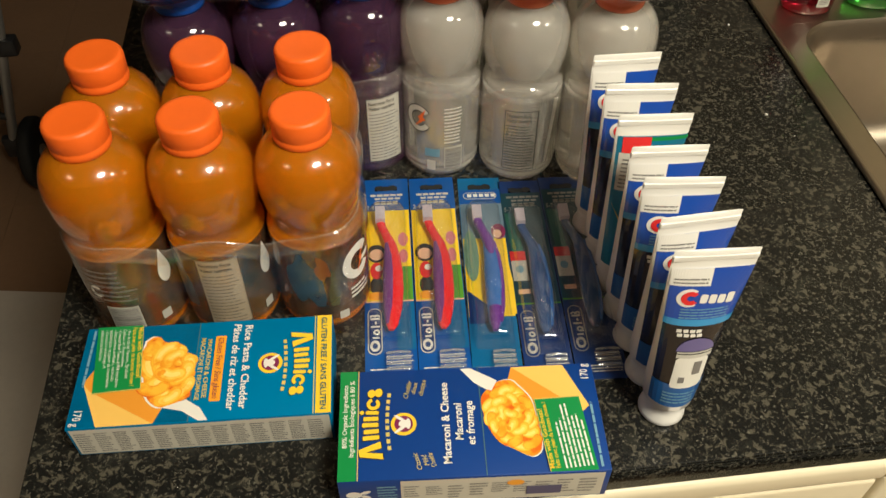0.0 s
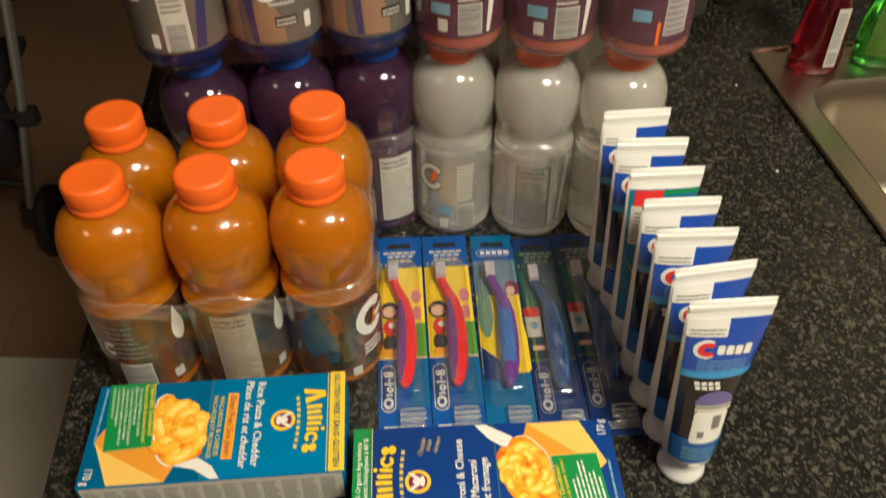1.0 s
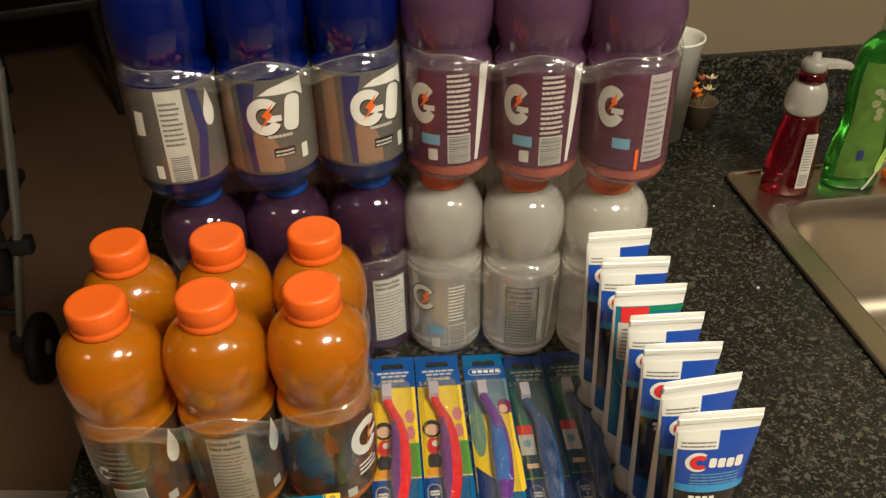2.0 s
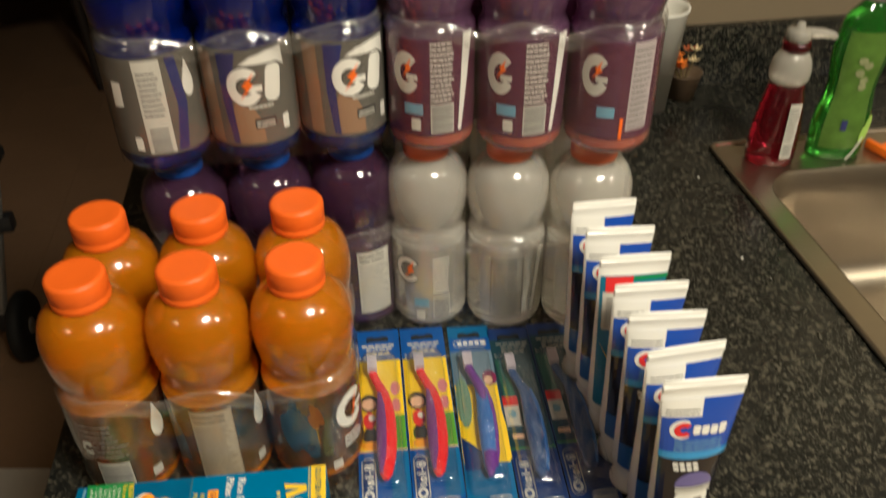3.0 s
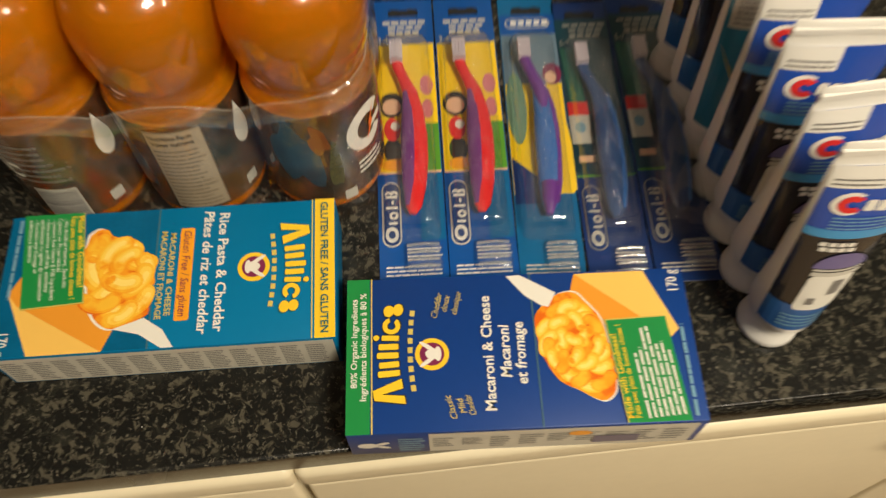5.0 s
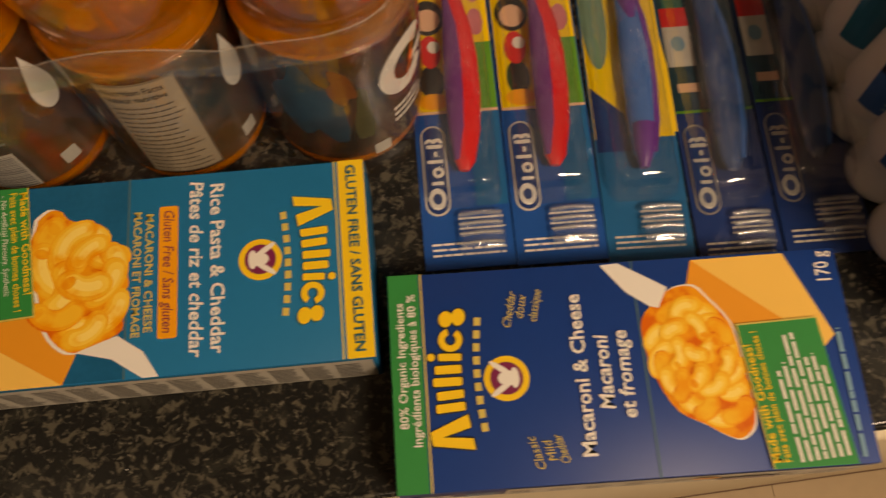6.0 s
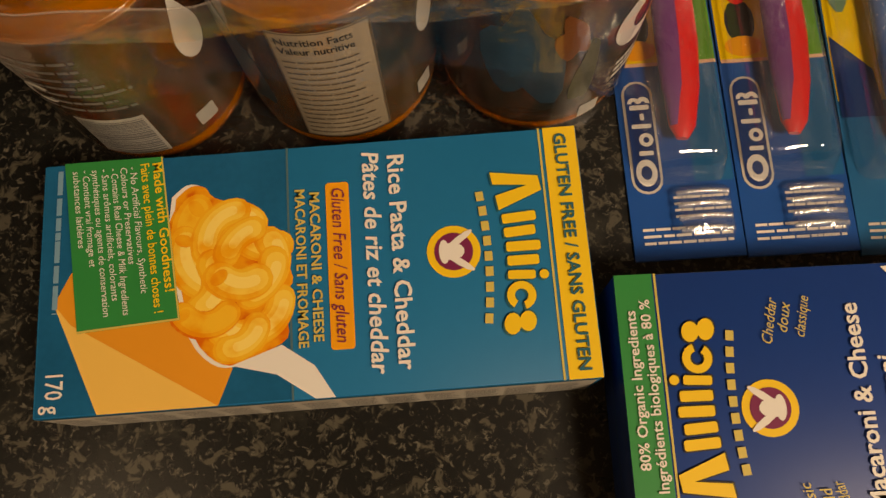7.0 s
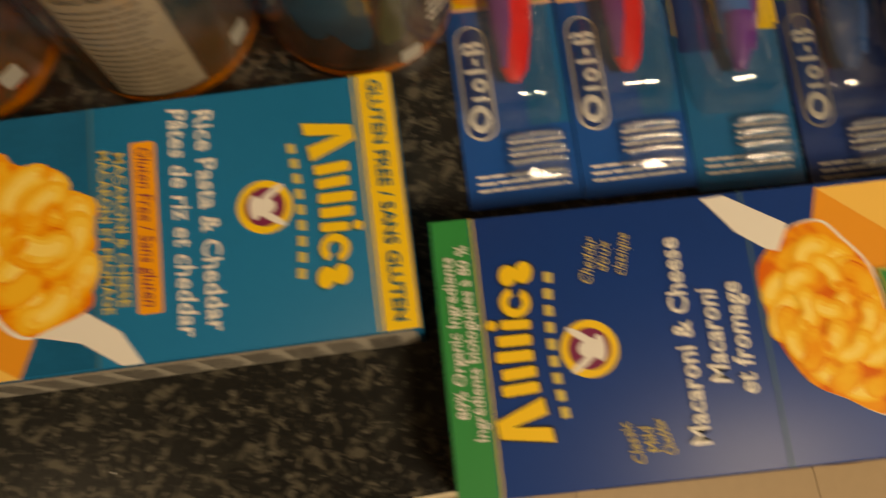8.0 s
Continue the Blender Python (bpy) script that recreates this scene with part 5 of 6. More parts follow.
        lay("fine_print", lines(-0.011, 0.036, 0.011, 0.049, 4, 0.4, 0.2, 14, 3), on_tube_flat, 0.0012, CYAN_INK, t)
    else:
        lay("print_teal", [fine_rect(-0.74, 0.035, 0.88, 0.1600)], on_tube, 0.0004, TUBE_TEAL, t, "teal back print")
        lay("print_line", [fine_rect(-0.3, 0.1560, 0.94, 0.1590), fine_rect(-0.3, 0.149, 0.94, 0.1505)], on_tube, 0.0007, GREEN_INK, t)
        lay("red_tab", [fine_rect(-0.55, 0.146, 0.0, 0.1595)], on_tube, 0.0009, RED_INK, t, "red tab")
        lay("facts_panel", [fine_rect(-0.62, 0.112, -0.02, 0.146)], on_tube, 0.0007, PANEL_INK, t, "off-white text panel")
        lay("fine_print", lines(-0.018, 0.115, -0.002, 0.143, 8, 0.4, 0.2, 15, 2), on_tube_flat, 0.0012, GREY_INK, t)
        lay("amber_sweep", [poly((-0.020, 0.10), (-0.008, 0.075), (0.0, 0.06), (-0.012, 0.085))], on_tube_flat, 0.0010, YELLOW_INK, t)
    return t


front_tube = toothpaste("white toothpaste tube with blue and black print standing on its cap")
back_tube = toothpaste("white toothpaste tube standing on its cap, teal back with red tab", True)
CRIMP_Y = (0.3310, 0.3610, 0.3950, 0.4265, 0.4605, 0.4965, 0.5340)
CAP_Y = (0.3300, 0.3640, 0.3965, 0.4270, 0.4580, 0.4905, 0.5240)
for i, (cy, by) in enumerate(zip(CRIMP_Y, CAP_Y)):
    bx, cx = 0.1805 - 0.0012 * i, 0.1815
    turn = (-2.5, 3.0, -4.0, -2.0, -1.5, -2.5, 2.5)[i]
    lean_x, lean_y = math.degrees(math.atan2(by - cy, TH)), math.degrees(math.atan2(cx - bx, TH))
    copy_thing(back_tube if i == 4 else front_tube, pose(bx, by, C + 0.0003, lean_x, lean_y, turn))
for src in (front_tube, back_tube):
    for o in (*src.children_recursive, src):
        bpy.data.objects.remove(o)


# ---- toothbrush packs ----
PACK_BLUE = mat("bright_blue_card", (0.006, 0.080, 0.34), 0.3, coat=0.2, vary=0.08, scale=40)
PACK_NAVY = mat("navy_card", (0.008, 0.035, 0.16), 0.3, coat=0.4, vary=0.1, scale=40)
PACK_DARK = mat("dark_teal_card", (0.008, 0.05, 0.075), 0.3, coat=0.4, vary=0.25, scale=50)
PACK_YELLOW = mat("bright_yellow_card_print", (0.90, 0.62, 0.015), 0.3, coat=0.4, vary=0.05)
PACK_GREEN = mat("grass_green_card_print", (0.10, 0.32, 0.03), 0.3, coat=0.4, vary=0.1)
PACK_AQUA = mat("aqua_card_print", (0.006, 0.12, 0.30), 0.3, coat=0.2, vary=0.1)
SKIN_INK = mat("peach_print", (0.80, 0.50, 0.33), 0.4)
PURPLE_RUBBER = mat("purple_rubber_grip", (0.16, 0.035, 0.20), 0.45, vary=0.05)
RED_PLASTIC = mat("red_brush_plastic", (0.80, 0.02, 0.025), 0.25, coat=0.4)
BLUE_PLASTIC = mat("mid_blue_brush_plastic", (0.04, 0.16, 0.50), 0.28, coat=0.4)
NAVY_PLASTIC = mat("steel_blue_brush_plastic", (0.02, 0.075, 0.24), 0.3, coat=0.4)
VIOLET_PLASTIC = mat("violet_brush_plastic", (0.15, 0.03, 0.30), 0.3, coat=0.4)
BRISTLE = mat("pale_nylon_bristles", (0.58, 0.52, 0.60), 0.6, vary=0.15, scale=400)
BLISTER = sheer("clear_blister_plastic", milk=0.05, milk_colour=(0.62, 0.66, 0.70), rough=0.05, bump=0.8, bscale=55, stretch=(1, 0.5, 1), gloss=2.4, patchy=0.9)
# Milk share raised so the clear ribs carry their white glints as colour.
RIB = sheer("pale_glint_ribbed_plastic", milk=0.24, milk_colour=(0.62, 0.66, 0.70), rough=0.06, gloss=2.5)
PL, PW = 0.229, 0.0415


def flat(x, y, lift):
    return (x, y, 0.0012 + lift)


def toothbrush_pack(label, corner, rz, style, w=PW, length=PL, grp="toothbrush packs in a row"):
    t = thing("toothbrush_pack", (corner[0], corner[1], C + 0.0003), label, "toothbrush pack", grp, rz=rz)
    low, head, handle, grip = {"kid": (PACK_BLUE, PACK_BLUE, RED_PLASTIC, PURPLE_RUBBER), "doll": (PACK_AQUA, PACK_BLUE, BLUE_PLASTIC, VIOLET_PLASTIC), "dark": (PACK_NAVY, PACK_DARK, NAVY_PLASTIC, BLUE_PLASTIC)}[style]
    hx, hy, hw, hh = w / 2, length - 0.0125, 0.0105, 0.0032
    card = bmesh.new()
    for a in ((0, 0, w, hy - hh), (0, hy + hh, w, length), (0, hy - hh, hx - hw, hy + hh), (hx + hw, hy - hh, w, hy + hh)):
        box(a[0], a[1], 0, a[2], a[3], 0.0012, bm=card)
    bmesh.ops.remove_doubles(card, verts=card.verts, dist=0.0002)
    part("card", card, low, t)
    lay("hang_slot", [oval(hx - 0.006, hy, 0.0048, 0.0034, 14), oval(hx + 0.006, hy, 0.0048, 0.0034, 14), oval(hx, hy - 0.0008, 0.005, 0.003, 14)], flat, 0.0004, BLACK_INK, t, "dark hanging slot")
    lay("header", [rect(0.0006, 0.187, w - 0.0006, hy - hh - 0.0005)], flat, 0.0002, head, t, "blue header")
    # brand and product names as plain bars
    if style == "doll":
        lay("brand_outline", [rounded(0.004, 0.200, w - 0.004, 0.209, 0.0044)], flat, 0.0004, PANEL_INK, t)
        lay("brand_field", [rounded(0.0048, 0.2008, w - 0.0048, 0.2082, 0.0036)], flat, 0.0006, head, t)
        lay("brand_mark", [rect(0.008 + 0.0055 * i, 0.2025, 0.0120 + 0.0055 * i, 0.2065) for i in range(5)], flat, 0.0008, WHITE_INK, t, "white block mark")
    else:
        ink = PANEL_INK if style == "kid" else GREY_TUBE
        for bar in [rect(0.006 + 0.0062 * i, 0.2055, 0.0112 + 0.0062 * i, 0.2082) for i in range(5)] + [rect(0.010 + 0.0062 * i, 0.2010, 0.0150 + 0.0062 * i, 0.2035) for i in range(4)] + [rect(0.010 + 0.0056 * i, 0.1945, 0.0145 + 0.0056 * i, 0.1990) for i in range(4)]:
            lay("title_block", [bar], flat, 0.0005, ink, t)
        v, f = words("2-4" if style == "kid" else "5-7", 0.0025, 0.1885, 0.0095, 0.0052, 0, 0.02)
        lay("lettering", [(v, f)], flat, 0.0005, ink, t, "printed numbers")
    y0 = 0.080
    if style == "kid":
        lay("picture_ground", [rect(0.0006, y0, w - 0.0006, 0.187)], flat, 0.0002, PACK_YELLOW, t, "yellow picture ground")
        lay("picture_grass", [rect(0.030, y0, w - 0.0006, 0.118)], flat, 0.0004, PACK_GREEN, t, "green strip")
        lay("picture_dark_spot", [oval(0.0105, 0.134, 0.0085, 0.0105, 18)], flat, 0.0004, BLACK_INK, t, "dark round shape")
        lay("picture_pale_spot", [oval(0.0105, 0.1325, 0.0062, 0.0066, 18)], flat, 0.0006, SKIN_INK, t, "peach round shape")
        lay("picture_red_spot", [oval(0.0105, 0.114, 0.0055, 0.0095, 16)], flat, 0.0005, RED_INK, t, "red round shape")
        lay("picture_glove", [oval(0.0125, 0.1165, 0.0032, 0.0036, 12)], flat, 0.0007, WHITE_INK, t)
        lay("picture_foot", [oval(0.0105, 0.097, 0.006, 0.010, 14)], flat, 0.00035, BLACK_INK, t)
        lay("picture_base", [oval(0.0105, 0.086, 0.0075, 0.0045, 14)], flat, 0.0005, ORANGE_INK, t)
        lay("picture_pink_spot", [oval(0.0345, 0.150, 0.0045, 0.0085, 14), oval(0.0345, 0.130, 0.004, 0.008, 14)], flat, 0.0005, mat("rose_print", (0.65, 0.20, 0.24), 0.4, vary=0.2, scale=200), t, "rose shapes")
        lay("picture_line", [rect(0.0006, y0 - 0.001, w - 0.0006, y0 + 0.0005)], flat, 0.0006, SKIN_INK, t)
        lay("lower_tint", [rect(0.026, 0.030, w - 0.0006, y0 - 0.001)], flat, 0.0002, PACK_AQUA, t)
    elif style == "doll":
        lay("picture_ground", [rect(0.0006, 0.062, w - 0.0006, 0.187)], flat, 0.0002, PACK_YELLOW, t, "yellow picture ground")
        lay("picture_sky", [rect(0.0006, 0.150, w - 0.0006, 0.194)], flat, 0.0004, mat("pale_blue_print", (0.14, 0.22, 0.30), 0.35, vary=0.2, scale=60), t)
        lay("picture_pale_dress", [oval(0.007, 0.130, 0.0065, 0.030, 18)], flat, 0.0006, mat("pale_green_print", (0.16, 0.28, 0.20), 0.35, vary=0.2, scale=120), t, "pale green shape")
        lay("picture_dark_spot", [oval(0.033, 0.158, 0.0065, 0.0095, 16)], flat, 0.0006, PLUM_INK, t, "dark brown shape")
        lay("picture_pale_spot", [oval(0.0318, 0.155, 0.0040, 0.0052, 16)], flat, 0.0008, SKIN_INK, t)
        lay("picture_gown", [poly((0.030, 0.147), (0.036, 0.147), (0.0405, 0.10), (0.0405, 0.064), (0.030, 0.064), (0.028, 0.11))], flat, 0.0006, YELLOW_INK, t, "golden shape")
        lay("picture_shadow", [poly((0.001, 0.090), (0.016, 0.075), (0.018, 0.055), (0.001, 0.055))], flat, 0.0006, PACK_NAVY, t)
    else:
        lay("picture_ground", [rect(0.0006, y0, w - 0.0006, 0.187)], flat, 0.0002, PACK_DARK, t, "dark picture ground")
        lay("picture_green", [poly((0.002, 0.186), (0.012, 0.186), (0.014, 0.130), (0.004, 0.130))], flat, 0.0004, mat("dim_green_print", (0.03, 0.14, 0.10), 0.35, vary=0.3, scale=80), t)
        lay("red_tab", [rect(0.0015, 0.128, 0.0150, 0.139)], flat, 0.0005, RED_INK, t, "red tab")
        lay("pale_panel", [rect(0.0015, 0.105, 0.0150, 0.128)], flat, 0.0005, PANEL_INK, t, "off-white panel")
        lay("pale_panel_mark", [oval(0.008, 0.118, 0.0035, 0.0045, 12)], flat, 0.0007, CYAN_INK, t)
        lay("picture_word", [rect(0.004, 0.0905, 0.0145, 0.0955)], flat, 0.0005, SKIN_INK, t)
        lay("picture_line", [rect(0.0006, y0 - 0.001, w - 0.0006, y0 + 0.0005)], flat, 0.0006, PACK_GREEN, t)
    if style != "doll":
        # upright brand lozenge
        lay("brand_outline", [rounded(0.0022, 0.026, 0.0142, 0.073, 0.006)], flat, 0.0003, PANEL_INK if style == "kid" else GREY_TUBE, t)
        lay("brand_field", [rounded(0.0032, 0.027, 0.0132, 0.072, 0.005)], flat, 0.0005, PACK_NAVY, t)
        marks = [tall(band(0.0082, 0.0345, 0.0021, 0.0041, 0, 360, 18), 0.0345, 1.35), rounded(0.0062, 0.0416, 0.0118, 0.0434, 0.0006), band(0.0096, 0.0480, 0.0012, 0.0028, 0, 360, 14), rounded(0.0046, 0.0528, 0.0122, 0.0546, 0.0006), rounded(0.0082, 0.0562, 0.0098, 0.0590, 0.0005), rounded(0.0046, 0.0606, 0.0122, 0.0626, 0.0006), band(0.0064, 0.0634, 0.0008, 0.0024, -5, 185, 10), band(0.0101, 0.0634, 0.0008, 0.0026, -5, 185, 10)]
        for i, mark in enumerate(marks):
            lay("brand_mark", [mark], flat, 0.0008 + 0.00002 * i, WHITE_INK if style == "kid" else PANEL_INK, t)
    lay("fine_print", lines(0.004, 0.006, w - 0.003, 0.014, 3, 0.4, 0.1, 3, 3) + lines(0.017, 0.016, w - 0.003, 0.026, 4, 0.4, 0.2, 5, 3), flat, 0.0005, WHITE_INK if style == "kid" else PANEL_INK, t)
    # the brush
    k = (w / 0.0415)
    path = [(0.0150, 0.176), (0.0150, 0.168), (0.0160, 0.160), (0.0195, 0.150), (0.0235, 0.138), (0.0250, 0.122), (0.0252, 0.105), (0.0248, 0.085), (0.0238, 0.066), (0.0222, 0.050), (0.0215, 0.045)]
    wide = [0.0032, 0.0039, 0.0035, 0.0034, 0.0040, 0.0050, 0.0057, 0.0057, 0.0051, 0.0038, 0.0018]
    fat = [1.0, 1.0, 1.1, 1.15, 1.25, 1.35, 1.42, 1.45, 1.42, 1.35, 1.3]
    bm = tube([(x * k, y, 0.0085) for x, y in path], [q * f for q, f in zip(wide, fat)], 14)
    for v in bm.verts:
        v.co.z = 0.0085 + (v.co.z - 0.0085) * 0.62
    brush = part("toothbrush", bm, handle, t, "curved plastic toothbrush")
    side, slim = (-0.0034, 1.05) if style == "kid" else (0.0048, 0.62)
    bm = tube([(x * k + side, y, 0.0104) for x, y in path[4:10]], [q * slim for q in (0.0016, 0.0042, 0.0054, 0.0055, 0.0046, 0.0016)], 12)
    for v in bm.verts:
        v.co.z = 0.0104 + (v.co.z - 0.0104) * 0.62
    part("grip", bm, grip, brush, "rubber grip")
    if style == "doll":
        bm = tube([(x * k, y, 0.0100) for x, y in path[1:6]], [0.0042, 0.0040, 0.0042, 0.0050, 0.0030], 12)
        part("neck", bm, VIOLET_PLASTIC, brush, "violet plastic neck")
        part("heel", tube([(0.0236 * k, 0.064, 0.0100), (0.0222 * k, 0.052, 0.0095), (0.0212 * k, 0.043, 0.0085)], [0.0058, 0.0050, 0.0022], 12), VIOLET_PLASTIC, brush, "violet plastic heel")
    tufts = bmesh.new()
    for i in range(4):
        for j in range(6):
            cx, cy = (0.0117 + 0.0022 * i) * k, 0.1650 + 0.0027 * j
            box(cx - 0.0010, cy - 0.0012, 0.009, cx + 0.0010, cy + 0.0012, 0.0150, bm=tufts)
    part("bristles", tufts, BRISTLE, brush, "pale nylon bristles")
    # blister
    loops = []
    for inset, z in ((0.0015, 0.0014), (0.0022, 0.004), (0.0035, 0.012), (0.0055, 0.0172), (0.0100, 0.0186)):
        loops.append(rounded_loop(0.0015 + inset + 0.010 * (style == "x"), 0.028 + inset, w - 0.0015 - inset, 0.188 - inset, 0.006, z))
    part("blister", loft(loops), BLISTER, t, "clear plastic blister")
    foot = []
    for inset, z in ((0.0, 0.0014), (0.0008, 0.005), (0.002, 0.0065)):
        foot.append(rounded_loop(0.016 + inset, 0.006 + inset, w - 0.003 - inset, 0.028 - inset, 0.003, z))
    part("blister_foot", loft(foot), BLISTER, t)
    for q in range(4):
        yy = 0.0095 + 0.0048 * q
        part("blister_rib", tube([(0.017, yy, 0.0064), (w / 2 + 0.007, yy + 0.0006, 0.0070), (w - 0.005, yy, 0.0064)], 0.0011, 8), RIB, t)
    return t


toothbrush_pack("toothbrush pack with red and purple brush on yellow and blue card", (-0.0405, 0.3765), -3.0, "kid")
toothbrush_pack("toothbrush pack with red and purple brush on yellow and blue card", (0.0015, 0.3735), -3.2, "kid")
toothbrush_pack("toothbrush pack with blue and violet brush on aqua card", (0.0430, 0.3690), -4.3, "doll", 0.0395)
toothbrush_pack("toothbrush pack with steel blue brush on dark navy card", (0.0840, 0.3600), -3.4, "dark", 0.0385)
toothbrush_pack("toothbrush pack with steel blue brush on dark navy card", (0.1240, 0.3610), -3.2, "dark", 0.0405)


# ---- by the sink ----
RED_SOAP = mat("clear_red_soap", (0.36, 0.010, 0.030), 0.04, trans=0.9, ior=1.36, coat=0.7)
GREEN_SOAP = mat("clear_green_soap", (0.07, 0.42, 0.05), 0.04, trans=0.85, ior=1.36, coat=0.7)
GREEN_LABEL = mat("leafy_green_label", (0.085, 0.17, 0.028), 0.3, coat=0.4, vary=0.6, scale=45)
FOAM = mat("milky_pump_plastic", (0.66, 0.62, 0.55), 0.20, trans=0.55, coat=0.4)
LIME = mat("lime_print", (0.38, 0.62, 0.12), 0.35, vary=0.15, scale=60)
ORANGE_PLASTIC = mat("bright_orange_plastic", (0.90, 0.17, 0.01), 0.3, coat=0.3)


def oval_lathe(profile, sx, sy, seg=36):
    bm = lathe(profile, seg)
    bmesh.ops.scale(bm, vec=(sx, sy, 1), verts=bm.verts)
    return bm


def soap_pump():
    t = thing("soap_dispenser", (0.511, 0.845, C + 0.0037), "clear red foaming hand soap dispenser with white pump on the sink", "soap dispenser", rz=-14)
    t.scale = (0.88, 0.88, 0.9)
    part("bottle", oval_lathe(curve_profile([(0.026, 0.0), (0.0325, 0.002), (0.0345, 0.010), (0.0335, 0.045), (0.0300, 0.080), (0.0260, 0.105), (0.0245, 0.115), (0.020, 0.118)], 4), 1.0, 0.78), RED_SOAP, t)
    part("neck_bulb", oval_lathe(curve_profile([(0.0215, 0.1185), (0.0262, 0.124), (0.0275, 0.136), (0.0250, 0.150), (0.0190, 0.160), (0.015, 0.163)], 4), 1.0, 0.9), FOAM, t, "milky round pump chamber")
    part("collar", lathe([(0.0175, 0.163), (0.0185, 0.166), (0.0185, 0.174), (0.0165, 0.177)], 28), RED_SOAP, t, "clear red collar")
    pump = part("pump_head", lathe([(0.0150, 0.177), (0.0165, 0.180), (0.0165, 0.188), (0.0130, 0.192), (0.006, 0.193), (0.0052, 0.200), (0.0020, 0.201)], 24), FOAM, t, "white pump head")
    part("nozzle", tube([(0.008, 0, 0.186), (0.030, 0, 0.186), (0.044, 0, 0.184), (0.047, 0, 0.181)], [0.0075, 0.0065, 0.005, 0.0045], 14), FOAM, pump)
    def on_soap(x, y, lift):
        # flat card on the front, leaning with the bottle
        r = 0.0275 + (0.11 - y) * 0.05
        return (x, -r * (0.78 + 0.14) - lift + 0.0012 * (x / 0.01) ** 2, y)
    CURVED[on_soap] = 0.006
    lay("back_label", [rect(0.004, 0.018, 0.020, 0.098, 6, 4)], on_soap, 0.0030, PANEL_INK, t, "off-white paper label")
    lay("fine_print", lines(0.0055, 0.045, 0.0185, 0.094, 12, 0.4, 0.2, 6, 2) + lines(0.006, 0.022, 0.018, 0.040, 8, 0.5, 0.0, 7, 1), on_soap, 0.0034, GREY_INK, t)


def dish_soap():
    t = thing("dish_soap_bottle", (0.597, 0.846, C + 0.0037), "clear green dish soap bottle with leafy label on the sink", "soap bottle", rz=-6)
    t.scale = (0.86, 0.86, 0.86)
    part("bottle", oval_lathe(curve_profile([(0.030, 0.0), (0.0390, 0.003), (0.0410, 0.012), (0.0410, 0.06), (0.0360, 0.095), (0.0350, 0.120), (0.0400, 0.160), (0.0360, 0.205), (0.0200, 0.228), (0.0130, 0.234)], 4), 1.0, 0.62), GREEN_SOAP, t)
    part("spout_cap", lathe([(0.0135, 0.2345), (0.0135, 0.255), (0.010, 0.258), (0.007, 0.272), (0.004, 0.273)], 24), FOAM, t, "white push cap")
    def on_soap(x, y, lift):
        prof = ((0.0, 0.039), (0.012, 0.041), (0.06, 0.041), (0.095, 0.036), (0.12, 0.035), (0.16, 0.04), (0.205, 0.036), (0.23, 0.02))
        r = 0.04
        for (za, ra), (zb, rb) in zip(prof, prof[1:]):
            if za <= y <= zb:
                r = ra + (rb - ra) * (y - za) / (zb - za)
        a = x / 0.04
        return ((r + lift) * math.sin(a), -0.62 * (r + lift) * math.cos(a) - lift, y)
    CURVED[on_soap] = 0.006
    lay("front_label", [rect(-0.036, 0.022, 0.024, 0.196, 14, 18)], on_soap, 0.0010, GREEN_LABEL, t, "leafy green label")
    lay("label_flower", [oval(-0.004 + 0.006 * math.cos(i * 2.1), 0.150 + 0.011 * math.sin(i * 1.7) - 0.004 * i, 0.0065, 0.0055, 12) for i in range(7)], on_soap, 0.0016, mat("pale_blossom_print", (0.26, 0.28, 0.14), 0.5, vary=0.4, scale=250), t, "pale blossom print")
    lay("label_leaf", [oval(0.030, 0.050, 0.0095, 0.022, 18, -0.35)], on_soap, 0.0020, LIME, t, "lime leaf")
    lay("label_stem", [poly((0.006, 0.004), (0.010, 0.003), (0.028, 0.036), (0.025, 0.040))], on_soap, 0.0022, PANEL_INK, t)
    lay("label_mark", [rect(-0.012, 0.052, -0.004, 0.068)], on_soap, 0.0018, LABEL_NAVY, t)


def dish_brush():
    t = thing("dish_brush", (0.668, 0.838, C + 0.0037), "bright orange plastic tool lying on the sink's deck", "dish brush", rz=18)
    part("handle", tube([(-0.012, 0.0, 0.0062), (0.02, 0.004, 0.0062), (0.06, 0.012, 0.0075), (0.11, 0.020, 0.0070)], [0.0055, 0.0045, 0.0055, 0.0050], 12), ORANGE_PLASTIC, t)
    part("guard", box(-0.018, -0.018, 0.0005, -0.010, 0.020, 0.0125, 0.002, 2), ORANGE_PLASTIC, t)


soap_pump()
dish_soap()
dish_brush()


CUP_CREAM = mat("cream_paper", (0.72, 0.66, 0.52), 0.5, vary=0.04)


def cup():
    t = thing("paper_cup", (0.412, 1.015, C + 0.0005), "tall white paper cup beside the bottles", "cup")
    part("wall", lathe([(0.024, 0.001), (0.026, 0.0), (0.0365, 0.142), (0.0385, 0.1435), (0.0385, 0.1465), (0.0360, 0.1465), (0.0345, 0.14), (0.0245, 0.006)], 36, False), WHITE_INK, t, "white paper wall")
    part("bottom", lathe([(0.004, 0.005), (0.0248, 0.005), (0.0248, 0.007), (0.004, 0.007)], 36), WHITE_INK, t)


